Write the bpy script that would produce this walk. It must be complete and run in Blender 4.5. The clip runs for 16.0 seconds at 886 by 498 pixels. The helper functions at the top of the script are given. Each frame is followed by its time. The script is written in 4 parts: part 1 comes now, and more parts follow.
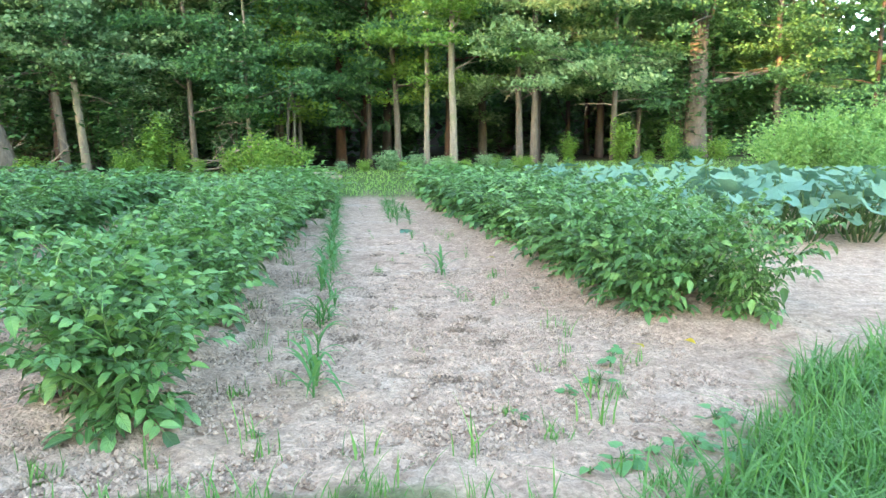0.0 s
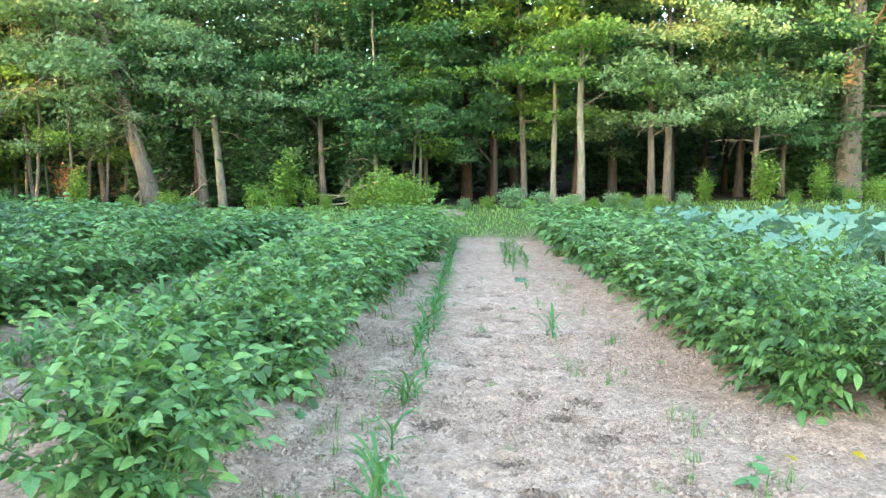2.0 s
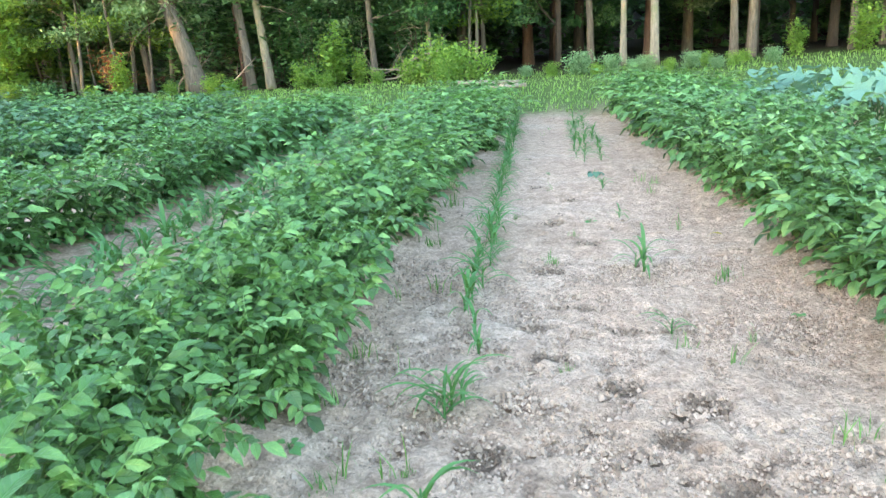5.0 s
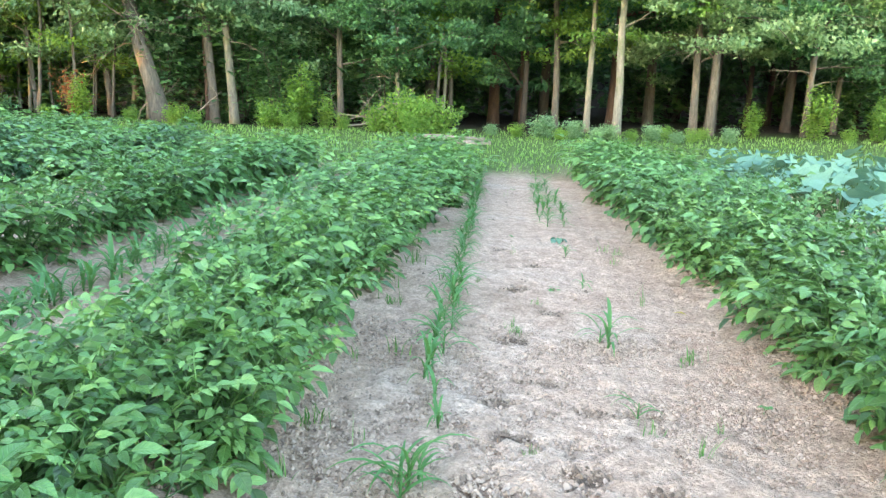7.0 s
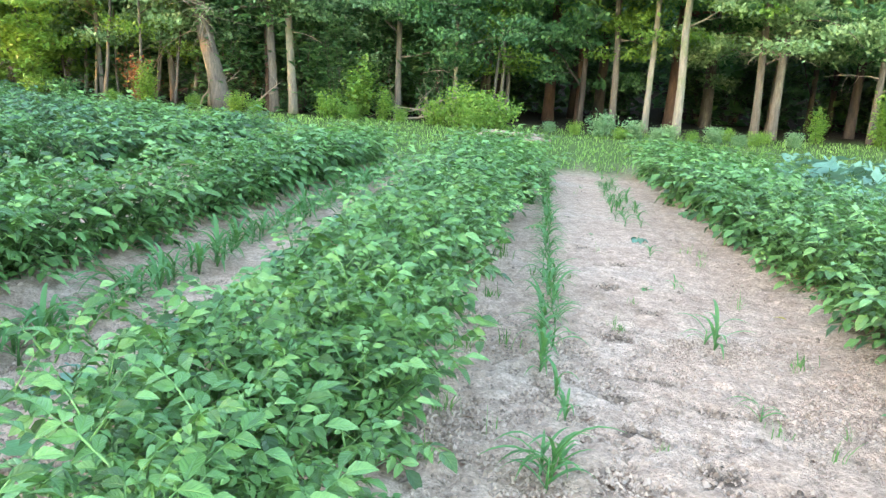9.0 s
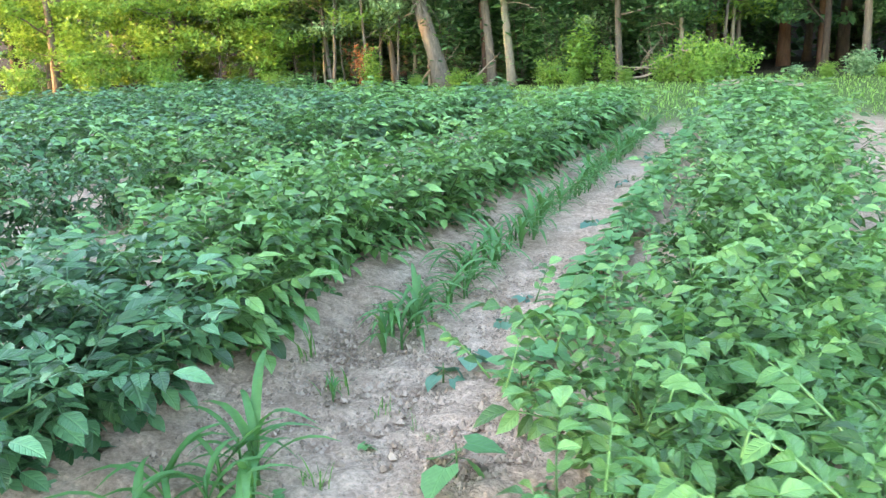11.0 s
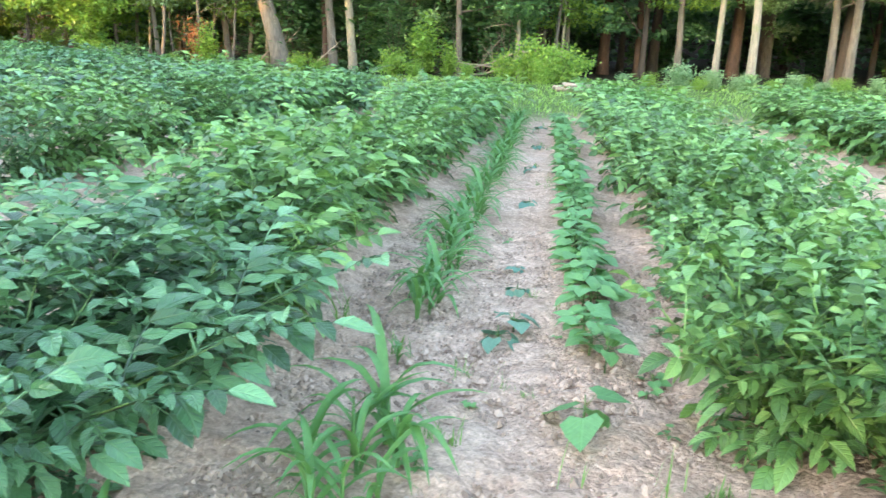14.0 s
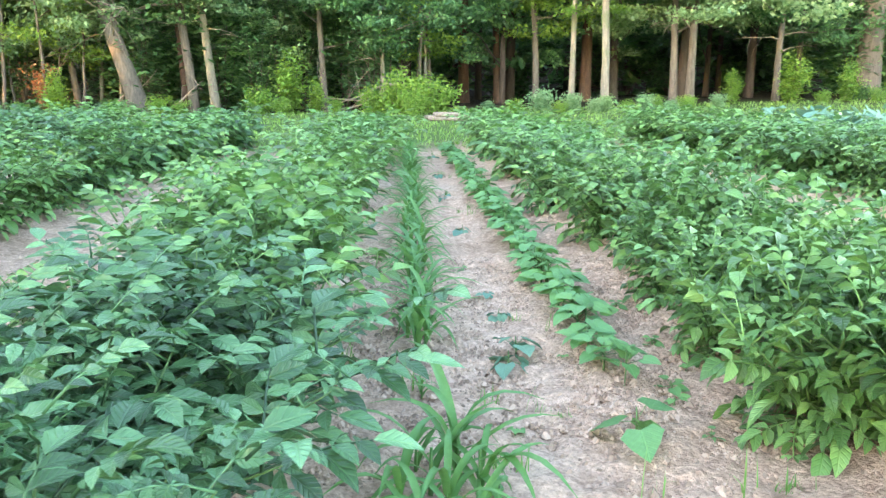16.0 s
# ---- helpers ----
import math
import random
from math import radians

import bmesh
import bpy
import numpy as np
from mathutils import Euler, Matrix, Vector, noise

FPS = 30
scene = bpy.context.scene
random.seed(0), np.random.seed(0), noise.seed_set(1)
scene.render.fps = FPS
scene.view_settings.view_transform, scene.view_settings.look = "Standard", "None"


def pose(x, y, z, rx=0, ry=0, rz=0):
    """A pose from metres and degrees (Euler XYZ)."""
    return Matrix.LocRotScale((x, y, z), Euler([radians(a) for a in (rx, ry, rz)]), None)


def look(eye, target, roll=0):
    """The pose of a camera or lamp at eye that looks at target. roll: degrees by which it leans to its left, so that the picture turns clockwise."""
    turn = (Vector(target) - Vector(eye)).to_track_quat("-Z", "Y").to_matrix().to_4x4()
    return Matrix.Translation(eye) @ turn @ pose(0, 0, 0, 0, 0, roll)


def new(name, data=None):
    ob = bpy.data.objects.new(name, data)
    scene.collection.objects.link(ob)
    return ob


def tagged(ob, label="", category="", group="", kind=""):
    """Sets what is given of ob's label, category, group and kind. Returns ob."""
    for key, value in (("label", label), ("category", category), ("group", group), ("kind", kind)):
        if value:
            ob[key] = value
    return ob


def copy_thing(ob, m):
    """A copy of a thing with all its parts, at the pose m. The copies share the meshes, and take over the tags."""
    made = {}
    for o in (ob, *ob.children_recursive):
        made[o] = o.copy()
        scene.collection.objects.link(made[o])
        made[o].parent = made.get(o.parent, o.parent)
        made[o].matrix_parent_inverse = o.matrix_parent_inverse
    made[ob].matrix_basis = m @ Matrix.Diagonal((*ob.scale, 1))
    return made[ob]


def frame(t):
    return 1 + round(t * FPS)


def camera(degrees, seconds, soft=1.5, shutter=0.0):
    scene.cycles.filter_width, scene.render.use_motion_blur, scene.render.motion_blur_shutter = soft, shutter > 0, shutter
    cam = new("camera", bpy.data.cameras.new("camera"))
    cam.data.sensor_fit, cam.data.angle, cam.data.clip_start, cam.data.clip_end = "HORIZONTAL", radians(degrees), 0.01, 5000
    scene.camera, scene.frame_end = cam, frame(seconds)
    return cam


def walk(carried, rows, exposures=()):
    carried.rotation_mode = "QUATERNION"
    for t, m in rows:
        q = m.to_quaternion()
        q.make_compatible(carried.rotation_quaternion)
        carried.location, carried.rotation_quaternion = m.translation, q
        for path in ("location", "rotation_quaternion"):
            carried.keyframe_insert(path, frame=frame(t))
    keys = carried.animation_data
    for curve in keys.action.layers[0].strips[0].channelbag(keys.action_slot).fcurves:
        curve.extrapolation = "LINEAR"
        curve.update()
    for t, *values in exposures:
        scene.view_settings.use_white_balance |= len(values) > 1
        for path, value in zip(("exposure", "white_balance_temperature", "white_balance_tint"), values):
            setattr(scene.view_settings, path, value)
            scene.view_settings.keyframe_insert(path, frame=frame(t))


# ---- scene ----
cam = camera(58.9, 16.0, 1.35, 0.3)
PATH = [
    (0, (-0.56, 1.407, 1.152), (-0.307, 3.374, 0.899), 0.5),
    (0.5, (-0.372, 1.541, 1.176), (-0.258, 3.523, 0.932), 1.0),
    (1, (-0.245, 1.68, 1.175), (-0.314, 3.668, 0.964), -1.3),
    (1.5, (-0.279, 1.88, 1.186), (-0.46, 3.859, 0.961), 0.0),
    (2, (-0.347, 2.098, 1.274), (-0.418, 4.089, 1.101), 1.0),
    (2.5, (-0.297, 2.361, 1.23), (-0.355, 4.343, 0.964), 0.4),
    (3, (-0.245, 2.701, 1.277), (-0.419, 4.643, 0.832), -0.2),
    (3.5, (-0.361, 2.996, 1.317), (-0.526, 4.928, 0.825), 1.4),
    (4, (-0.458, 3.17, 1.38), (-0.59, 5.103, 0.882), 3.0),
    (4.5, (-0.419, 3.363, 1.393), (-0.63, 5.283, 0.877), -1.3),
    (5, (-0.346, 3.585, 1.448), (-0.58, 5.506, 0.943), -2.2),
    (5.2, (-0.344, 3.638, 1.47), (-0.577, 5.564, 0.981), -2.1),
    (7.3, (-0.453, 3.752, 1.479), (-0.563, 5.713, 1.101), 3.5),
    (7.5, (-0.451, 3.742, 1.466), (-0.585, 5.698, 1.069), 3.1),
    (8, (-0.631, 3.718, 1.459), (-0.93, 5.649, 1.036), 3.7),
    (8.5, (-0.827, 3.656, 1.466), (-1.359, 5.539, 1.05), 3.2),
    (9, (-0.874, 3.657, 1.447), (-1.087, 5.605, 1.047), 4.8),
    (9.5, (-1.063, 3.683, 1.401), (-1.588, 5.561, 0.956), 2.7),
    (10, (-1.316, 3.785, 1.384), (-2.03, 5.587, 0.894), -0.5),
    (10.2, (-1.408, 3.8, 1.368), (-2.181, 5.574, 0.864), -0.4),
    (12.3, (-2.261, 3.918, 1.193), (-2.588, 5.829, 0.7), -1.1),
    (12.5, (-2.296, 3.919, 1.172), (-2.54, 5.837, 0.662), -0.0),
    (13, (-2.461, 3.805, 1.183), (-2.57, 5.74, 0.691), 1.0),
    (13.5, (-2.636, 3.65, 1.194), (-2.757, 5.591, 0.728), 1.4),
    (14, (-2.758, 3.594, 1.174), (-2.996, 5.516, 0.677), 3.3),
    (14.5, (-2.883, 3.628, 1.132), (-3.216, 5.536, 0.631), 1.7),
    (15, (-3.001, 3.685, 1.139), (-3.08, 5.621, 0.642), -0.7),
    (15.5, (-3.15, 3.652, 1.145), (-3.132, 5.603, 0.708), -0.0),
    (16, (-3.318, 3.572, 1.151), (-3.218, 5.527, 0.744), 0.7),
]
walk(cam, [(t, look(eye, target, roll)) for t, eye, target, roll in PATH],
     [(0, 3.62, 6400, 10), (2.5, 3.7, 6550, 11), (5, 3.75, 6600, 11), (8, 3.87, 6650, 13), (10, 3.87, 6650, 13), (13.5, 4.06, 6800, 16), (16, 4.1, 6800, 16)])

# ---------- world, sun, exposure ----------
SUN_EL, SUN_AZ = 8.0, 225.0          # low evening sun; compass direction it comes from (0 = +y, clockwise)
world = bpy.data.worlds.new("evening_sky")
scene.world = world
world.use_nodes = True
wn = world.node_tree
sky = wn.nodes.new("ShaderNodeTexSky")
sky.sky_type, sky.sun_disc = "NISHITA", False
sky.sun_elevation, sky.sun_rotation = radians(SUN_EL), radians(SUN_AZ)
wn.nodes["Background"].inputs["Strength"].default_value = 0.15
wn.links.new(sky.outputs["Color"], wn.nodes["Background"].inputs["Color"])
sun_data = bpy.data.lights.new("sun", "SUN")
sun_data.energy, sun_data.angle, sun_data.color = 1.35, radians(0.6), (1.0, 0.55, 0.2)
sun = new("sun", sun_data)
sd = Vector((math.sin(radians(SUN_AZ)) * math.cos(radians(SUN_EL)),
             math.cos(radians(SUN_AZ)) * math.cos(radians(SUN_EL)), math.sin(radians(SUN_EL))))
sun.matrix_world = look(sd * 100, (0, 0, 0))


# ---------- materials ----------
def material(name):
    m = bpy.data.materials.new(name)
    m.use_nodes = True
    return m, m.node_tree, m.node_tree.nodes["Principled BSDF"]


def node(tree, kind, **inputs):
    n = tree.nodes.new(kind)
    for key, value in inputs.items():
        n.inputs[key.replace("_", " ")].default_value = value
    return n


def ramp(tree, source, stops):
    n = tree.nodes.new("ShaderNodeValToRGB")
    el = n.color_ramp.elements
    while len(el) < len(stops):
        el.new(0.5)
    for e, (p, c) in zip(el, stops):
        e.position, e.color = p, (*c, 1)
    tree.links.new(source, n.inputs["Fac"])
    return n.outputs["Color"]


def mix(tree, fac, a, b, mode="MIX"):
    n = tree.nodes.new("ShaderNodeMix")
    n.data_type, n.blend_type = "RGBA", mode
    for socket, v in ((n.inputs["Factor"], fac), (n.inputs["A"], a), (n.inputs["B"], b)):
        if hasattr(v, "is_linked"):
            tree.links.new(v, socket)
        elif isinstance(v, tuple):
            socket.default_value = (*v, 1)
        else:
            socket.default_value = v
    return n.outputs["Result"]


def coords(tree, world_space=True):
    if world_space:
        return tree.nodes.new("ShaderNodeNewGeometry").outputs["Position"]
    return tree.nodes.new("ShaderNodeTexCoord").outputs["Object"]


def noise_out(tree, where, scale, detail=4.0, rough=0.6):
    n = node(tree, "ShaderNodeTexNoise", Scale=scale, Detail=detail, Roughness=rough)
    tree.links.new(where, n.inputs["Vector"])
    return n.outputs["Fac"]


def math_out(tree, how, a, b=0.0):
    n = tree.nodes.new("ShaderNodeMath")
    n.operation = how
    for socket, v in zip(n.inputs, (a, b)):
        if hasattr(v, "is_linked"):
            tree.links.new(v, socket)
        else:
            socket.default_value = v
    return n.outputs[0]


def vein_lines(tree):
    """Midrib and slanting side veins, from the leaf's own coordinates."""
    att = tree.nodes.new("ShaderNodeAttribute")
    att.attribute_name = "blade"
    sep = tree.nodes.new("ShaderNodeSeparateXYZ")
    tree.links.new(att.outputs["Vector"], sep.inputs["Vector"])
    across = math_out(tree, "ABSOLUTE", sep.outputs["X"])
    rib = ramp(tree, across, [(0.0, (1, 1, 1)), (0.035, (0, 0, 0))])
    slant = math_out(tree, "SUBTRACT", math_out(tree, "MULTIPLY", sep.outputs["Y"], 6.0), math_out(tree, "MULTIPLY", across, 6.5))
    side = ramp(tree, math_out(tree, "FRACT", slant), [(0.0, (.45, .45, .45)), (0.22, (0, 0, 0)), (0.78, (0, 0, 0)), (1.0, (.45, .45, .45))])
    return math_out(tree, "MAXIMUM", rib, side)


def leaf_material(name, dark, mid, light, through_colour, translucent=0.3, rough=0.42, scale=9.0, veins=0.0):
    """Leaf skin: colour varied leaf by leaf and plant by plant, veins of fine noise, light passing through."""
    m, t, p = material(name)
    geo = t.nodes.new("ShaderNodeNewGeometry")
    info = t.nodes.new("ShaderNodeObjectInfo")
    base = ramp(t, geo.outputs["Random Per Island"], [(0.0, dark), (0.55, mid), (1.0, light)])
    plant = ramp(t, info.outputs["Random"], [(0.0, (0.82, 0.88, 0.9)), (1.0, (1.14, 1.06, 0.95))])
    base = mix(t, 1.0, base, plant, "MULTIPLY")
    fine = noise_out(t, coords(t), scale * 6, 3)
    base = mix(t, 0.45, base, ramp(t, fine, [(0.3, (0.62, 0.66, 0.6)), (0.7, (1.25, 1.2, 1.15))]), "MULTIPLY")
    relief = fine
    if veins:
        rib = vein_lines(t)
        base = mix(t, rib, base, mix(t, 1.0, base, (1.3, 1.2, 1.2), "MULTIPLY"))
        relief = math_out(t, "SUBTRACT", math_out(t, "MULTIPLY", fine, 0.5), math_out(t, "MULTIPLY", rib, veins))
    t.links.new(base, p.inputs["Base Color"])
    p.inputs["Roughness"].default_value = rough
    p.inputs["Specular IOR Level"].default_value = 0.45
    bump = node(t, "ShaderNodeBump", Strength=0.5 if veins else 0.25, Distance=0.008 if veins else 0.004)
    t.links.new(relief, bump.inputs["Height"])
    t.links.new(bump.outputs["Normal"], p.inputs["Normal"])
    tr = t.nodes.new("ShaderNodeBsdfTranslucent")
    t.links.new(mix(t, 0.6, base, through_colour), tr.inputs["Color"])
    ms = t.nodes.new("ShaderNodeMixShader")
    ms.inputs["Fac"].default_value = translucent
    t.links.new(p.outputs["BSDF"], ms.inputs[1])
    t.links.new(tr.outputs["BSDF"], ms.inputs[2])
    t.links.new(ms.outputs["Shader"], t.nodes["Material Output"].inputs["Surface"])
    return m


def bark_material(name, a, b, moss=0.0, scale=6.0):
    m, t, p = material(name)
    where = coords(t, False)
    mp = t.nodes.new("ShaderNodeMapping")
    mp.inputs["Scale"].default_value = (1, 1, 0.18)
    t.links.new(where, mp.inputs["Vector"])
    streak = noise_out(t, mp.outputs["Vector"], scale * 3, 6, 0.7)
    patch = noise_out(t, where, 1.3, 3)
    c = ramp(t, streak, [(0.3, a), (0.7, b)])
    c = mix(t, 0.5, c, ramp(t, patch, [(0.35, (0.7, 0.7, 0.72)), (0.7, (1.2, 1.18, 1.12))]), "MULTIPLY")
    if moss:
        c = mix(t, ramp(t, patch, [(0.5, (0, 0, 0)), (0.62, (moss, moss, moss))]), c, (0.10, 0.15, 0.04))
    t.links.new(c, p.inputs["Base Color"])
    p.inputs["Roughness"].default_value = 0.9
    bump = node(t, "ShaderNodeBump", Strength=0.8, Distance=0.03)
    t.links.new(streak, bump.inputs["Height"])
    t.links.new(bump.outputs["Normal"], p.inputs["Normal"])
    return m


def soil_material():
    """Dry sandy soil with grit and crevice shade in its colour, damp dark patches where it is trodden, and grassed
    ground outside the beds.
    """
    m, t, p = material("sandy_soil")
    where = coords(t)
    big = noise_out(t, where, 0.9, 4)
    mid = noise_out(t, where, 7.0, 5, 0.65)
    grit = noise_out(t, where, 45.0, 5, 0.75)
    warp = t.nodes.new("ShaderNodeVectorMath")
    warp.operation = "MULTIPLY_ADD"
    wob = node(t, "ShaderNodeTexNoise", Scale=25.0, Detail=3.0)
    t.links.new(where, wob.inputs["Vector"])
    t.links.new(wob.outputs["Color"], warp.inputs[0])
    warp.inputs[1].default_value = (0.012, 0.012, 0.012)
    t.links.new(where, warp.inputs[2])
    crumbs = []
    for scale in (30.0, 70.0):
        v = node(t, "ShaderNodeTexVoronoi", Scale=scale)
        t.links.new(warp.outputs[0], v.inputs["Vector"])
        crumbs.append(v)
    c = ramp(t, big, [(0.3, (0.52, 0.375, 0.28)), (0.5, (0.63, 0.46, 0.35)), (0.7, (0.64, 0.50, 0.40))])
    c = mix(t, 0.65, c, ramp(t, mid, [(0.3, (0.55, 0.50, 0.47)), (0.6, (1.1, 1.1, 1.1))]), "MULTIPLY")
    # Low spots of the grit relief are coloured darker, as shade in crevices.
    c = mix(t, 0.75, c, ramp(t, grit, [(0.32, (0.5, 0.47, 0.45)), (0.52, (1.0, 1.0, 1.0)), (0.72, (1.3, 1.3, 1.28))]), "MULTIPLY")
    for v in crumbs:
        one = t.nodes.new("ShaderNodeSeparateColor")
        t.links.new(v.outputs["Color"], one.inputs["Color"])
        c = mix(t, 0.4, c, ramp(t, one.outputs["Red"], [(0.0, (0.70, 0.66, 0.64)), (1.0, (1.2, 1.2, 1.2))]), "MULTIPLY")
    att = t.nodes.new("ShaderNodeAttribute")
    att.attribute_name = "cover"
    sep = t.nodes.new("ShaderNodeSeparateColor")
    t.links.new(att.outputs["Color"], sep.inputs["Color"])
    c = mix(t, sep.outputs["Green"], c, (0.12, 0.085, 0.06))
    litter = ramp(t, mid, [(0.3, (0.05, 0.085, 0.025)), (0.7, (0.13, 0.20, 0.065))])
    c = mix(t, sep.outputs["Red"], c, litter)
    # Leaf litter inside the wood, with the trees' shade darkened into its colour.
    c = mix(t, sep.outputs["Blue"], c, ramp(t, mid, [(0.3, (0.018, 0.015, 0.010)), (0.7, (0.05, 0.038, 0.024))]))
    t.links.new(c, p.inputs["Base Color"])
    p.inputs["Roughness"].default_value = 0.95
    p.inputs["Specular IOR Level"].default_value = 0.15
    add = t.nodes.new("ShaderNodeMath")
    add.operation = "SUBTRACT"
    t.links.new(grit, add.inputs[0])
    soft = t.nodes.new("ShaderNodeMath")
    soft.operation = "MULTIPLY"
    soft.inputs[1].default_value = 0.6
    t.links.new(crumbs[0].outputs["Distance"], soft.inputs[0])
    t.links.new(soft.outputs[0], add.inputs[1])
    add2 = t.nodes.new("ShaderNodeMath")
    add2.operation = "SUBTRACT"
    t.links.new(add.outputs[0], add2.inputs[0])
    soft = t.nodes.new("ShaderNodeMath")
    soft.operation = "MULTIPLY"
    soft.inputs[1].default_value = 0.4
    t.links.new(crumbs[1].outputs["Distance"], soft.inputs[0])
    t.links.new(soft.outputs[0], add2.inputs[1])
    bump = node(t, "ShaderNodeBump", Strength=0.9, Distance=0.02)
    t.links.new(add2.outputs[0], bump.inputs["Height"])
    t.links.new(bump.outputs["Normal"], p.inputs["Normal"])
    return m


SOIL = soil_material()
POTATO_LEAF = leaf_material("potato_leaf", (0.037, 0.092, 0.026), (0.115, 0.275, 0.08), (0.215, 0.42, 0.145), (0.25, 0.44, 0.08), 0.15, 0.28, 9.0, .8)
DARK_POTATO_LEAF = leaf_material("blue_green_potato_leaf", (0.026, 0.07, 0.03), (0.073, 0.185, 0.078), (0.16, 0.345, 0.165), (0.2, 0.40, 0.1), 0.11, 0.28, 9.0, .8)
POTATO_STEM = leaf_material("potato_stem", (0.06, 0.14, 0.04), (0.09, 0.18, 0.055), (0.11, 0.21, 0.06), (0.2, 0.4, 0.1), 0.1)
YELLOW_LEAF = leaf_material("yellowed_leaf", (0.5, 0.38, 0.03), (0.6, 0.45, 0.04), (0.6, 0.5, 0.05), (0.7, 0.5, 0.05))
MAIZE_LEAF = leaf_material("maize_leaf", (0.07, 0.20, 0.07), (0.10, 0.27, 0.09), (0.14, 0.34, 0.12), (0.3, 0.55, 0.1))
BEAN_LEAF = leaf_material("bean_leaf", (0.07, 0.24, 0.08), (0.12, 0.31, 0.11), (0.17, 0.38, 0.15), (0.3, 0.55, 0.1), .2, .42, 9.0, .5)
SQUASH_LEAF = leaf_material("squash_leaf", (0.065, 0.17, 0.125), (0.115, 0.255, 0.195), (0.19, 0.36, 0.29), (0.25, 0.5, 0.2), 0.15, 0.62, 9.0, .4)
GRASS = leaf_material("grass_blade", (0.05, 0.16, 0.035), (0.10, 0.27, 0.06), (0.18, 0.37, 0.09), (0.3, 0.5, 0.08))
MEADOW = leaf_material("meadow_blade", (0.17, 0.33, 0.075), (0.26, 0.45, 0.11), (0.34, 0.54, 0.16), (0.3, 0.5, 0.08))
TREE_LEAF = leaf_material("tree_leaf", (0.03, 0.095, 0.042), (0.08, 0.20, 0.082), (0.18, 0.37, 0.125), (0.14, 0.34, 0.09), 0.26)
PALE_LEAF = leaf_material("pale_tree_leaf", (0.12, 0.235, 0.12), (0.21, 0.36, 0.19), (0.33, 0.49, 0.26), (0.25, 0.45, 0.12), 0.3)
BRIGHT_LEAF = leaf_material("bright_leaf", (0.10, 0.22, 0.045), (0.18, 0.35, 0.07), (0.30, 0.48, 0.10), (0.3, 0.5, 0.06), 0.35)
WEED_LEAF = leaf_material("rank_weed_leaf", (0.13, 0.29, 0.085), (0.20, 0.40, 0.13), (0.29, 0.50, 0.18), (0.3, 0.5, 0.08), 0.3)
# Orange evening sun on dead wood is put into this colour.
SUNLIT_DEAD_LEAF = leaf_material("sunlit_dead_leaf", (0.15, 0.06, 0.03), (0.27, 0.12, 0.05), (0.40, 0.20, 0.08), (0.35, 0.15, 0.05), 0.3)
BARK_GREY = bark_material("grey_bark", (0.08, 0.068, 0.056), (0.23, 0.20, 0.165))
BARK_PALE = bark_material("pale_bark", (0.17, 0.15, 0.115), (0.37, 0.33, 0.265), 0.5)
BARK_BROWN = bark_material("red_brown_bark", (0.07, 0.04, 0.028), (0.19, 0.11, 0.075))
DEAD_WOOD = bark_material("dead_wood", (0.22, 0.17, 0.13), (0.42, 0.35, 0.28))
# Bark coloured darker so deep trunks sink into the wood's shade.
BARK_SHADED = bark_material("shaded_bark", (0.04, 0.033, 0.028), (0.11, 0.085, 0.07))
def clod_material(name, dark, mid, light):
    m, t, p = material(name)
    p.inputs["Roughness"].default_value = 0.95
    t.links.new(ramp(t, t.nodes.new("ShaderNodeNewGeometry").outputs["Random Per Island"], [(0.0, dark), (0.5, mid), (1.0, light)]), p.inputs["Base Color"])
    return m


CLOD = clod_material("dry_clod", (0.20, 0.142, 0.105), (0.39, 0.285, 0.215), (0.55, 0.415, 0.325))
DAMP_CLOD = clod_material("damp_clod", (0.11, 0.077, 0.057), (0.21, 0.15, 0.11), (0.40, 0.30, 0.225))


# ---------- geometry helpers ----------
class Geo:
    """Vertices and faces gathered piece by piece, then linked as one mesh."""

    def __init__(self):
        self.v, self.f, self.n, self.c = [], [], 0, []

    def add(self, v, f, own=None):
        """own: each vertex's place on its leaf, across and along."""
        self.v.append(np.asarray(v, float))
        self.c.append(np.zeros((len(v), 3)) if own is None else np.asarray(own, float))
        self.f.extend(tuple(i + self.n for i in face) for face in f)
        self.n += len(v)

    def tube(self, points, radii, sides=6):
        pts = [Vector(p) for p in points]
        v, f = [], []
        for i, p in enumerate(pts):
            d = (pts[min(i + 1, len(pts) - 1)] - pts[max(i - 1, 0)]).normalized()
            a = d.orthogonal().normalized()
            b = d.cross(a)
            if i and (a.dot(prev) < 0.98):
                a = (prev - d * prev.dot(d)).normalized()
                b = d.cross(a)
            prev = a
            for k in range(sides):
                q = 2 * math.pi * k / sides
                v.append(p + (a * math.cos(q) + b * math.sin(q)) * radii[i])
        for i in range(len(pts) - 1):
            for k in range(sides):
                k2 = (k + 1) % sides
                f.append((i * sides + k, i * sides + k2, (i + 1) * sides + k2, (i + 1) * sides + k))
        f.append(tuple(reversed(range(sides))))
        f.append(tuple(range((len(pts) - 1) * sides, len(pts) * sides)))
        self.add(v, f)

    def mesh(self, name, mat, smooth=True):
        me = bpy.data.meshes.new(name)
        v = np.concatenate(self.v) if self.v else np.zeros((0, 3))
        me.from_pydata(v.tolist(), [], self.f)
        me.materials.append(mat)
        if any(c.any() for c in self.c):
            me.attributes.new("blade", "FLOAT_VECTOR", "POINT").data.foreach_set("vector", np.concatenate(self.c).ravel())
        if smooth:
            me.polygons.foreach_set("use_smooth", [True] * len(me.polygons))
        me.update()
        return me


def part(name, me, parent, label="", m=None):
    ob = new(name, me)
    ob.parent = parent
    if m is not None:
        ob.matrix_basis = m
    return tagged(ob, label)


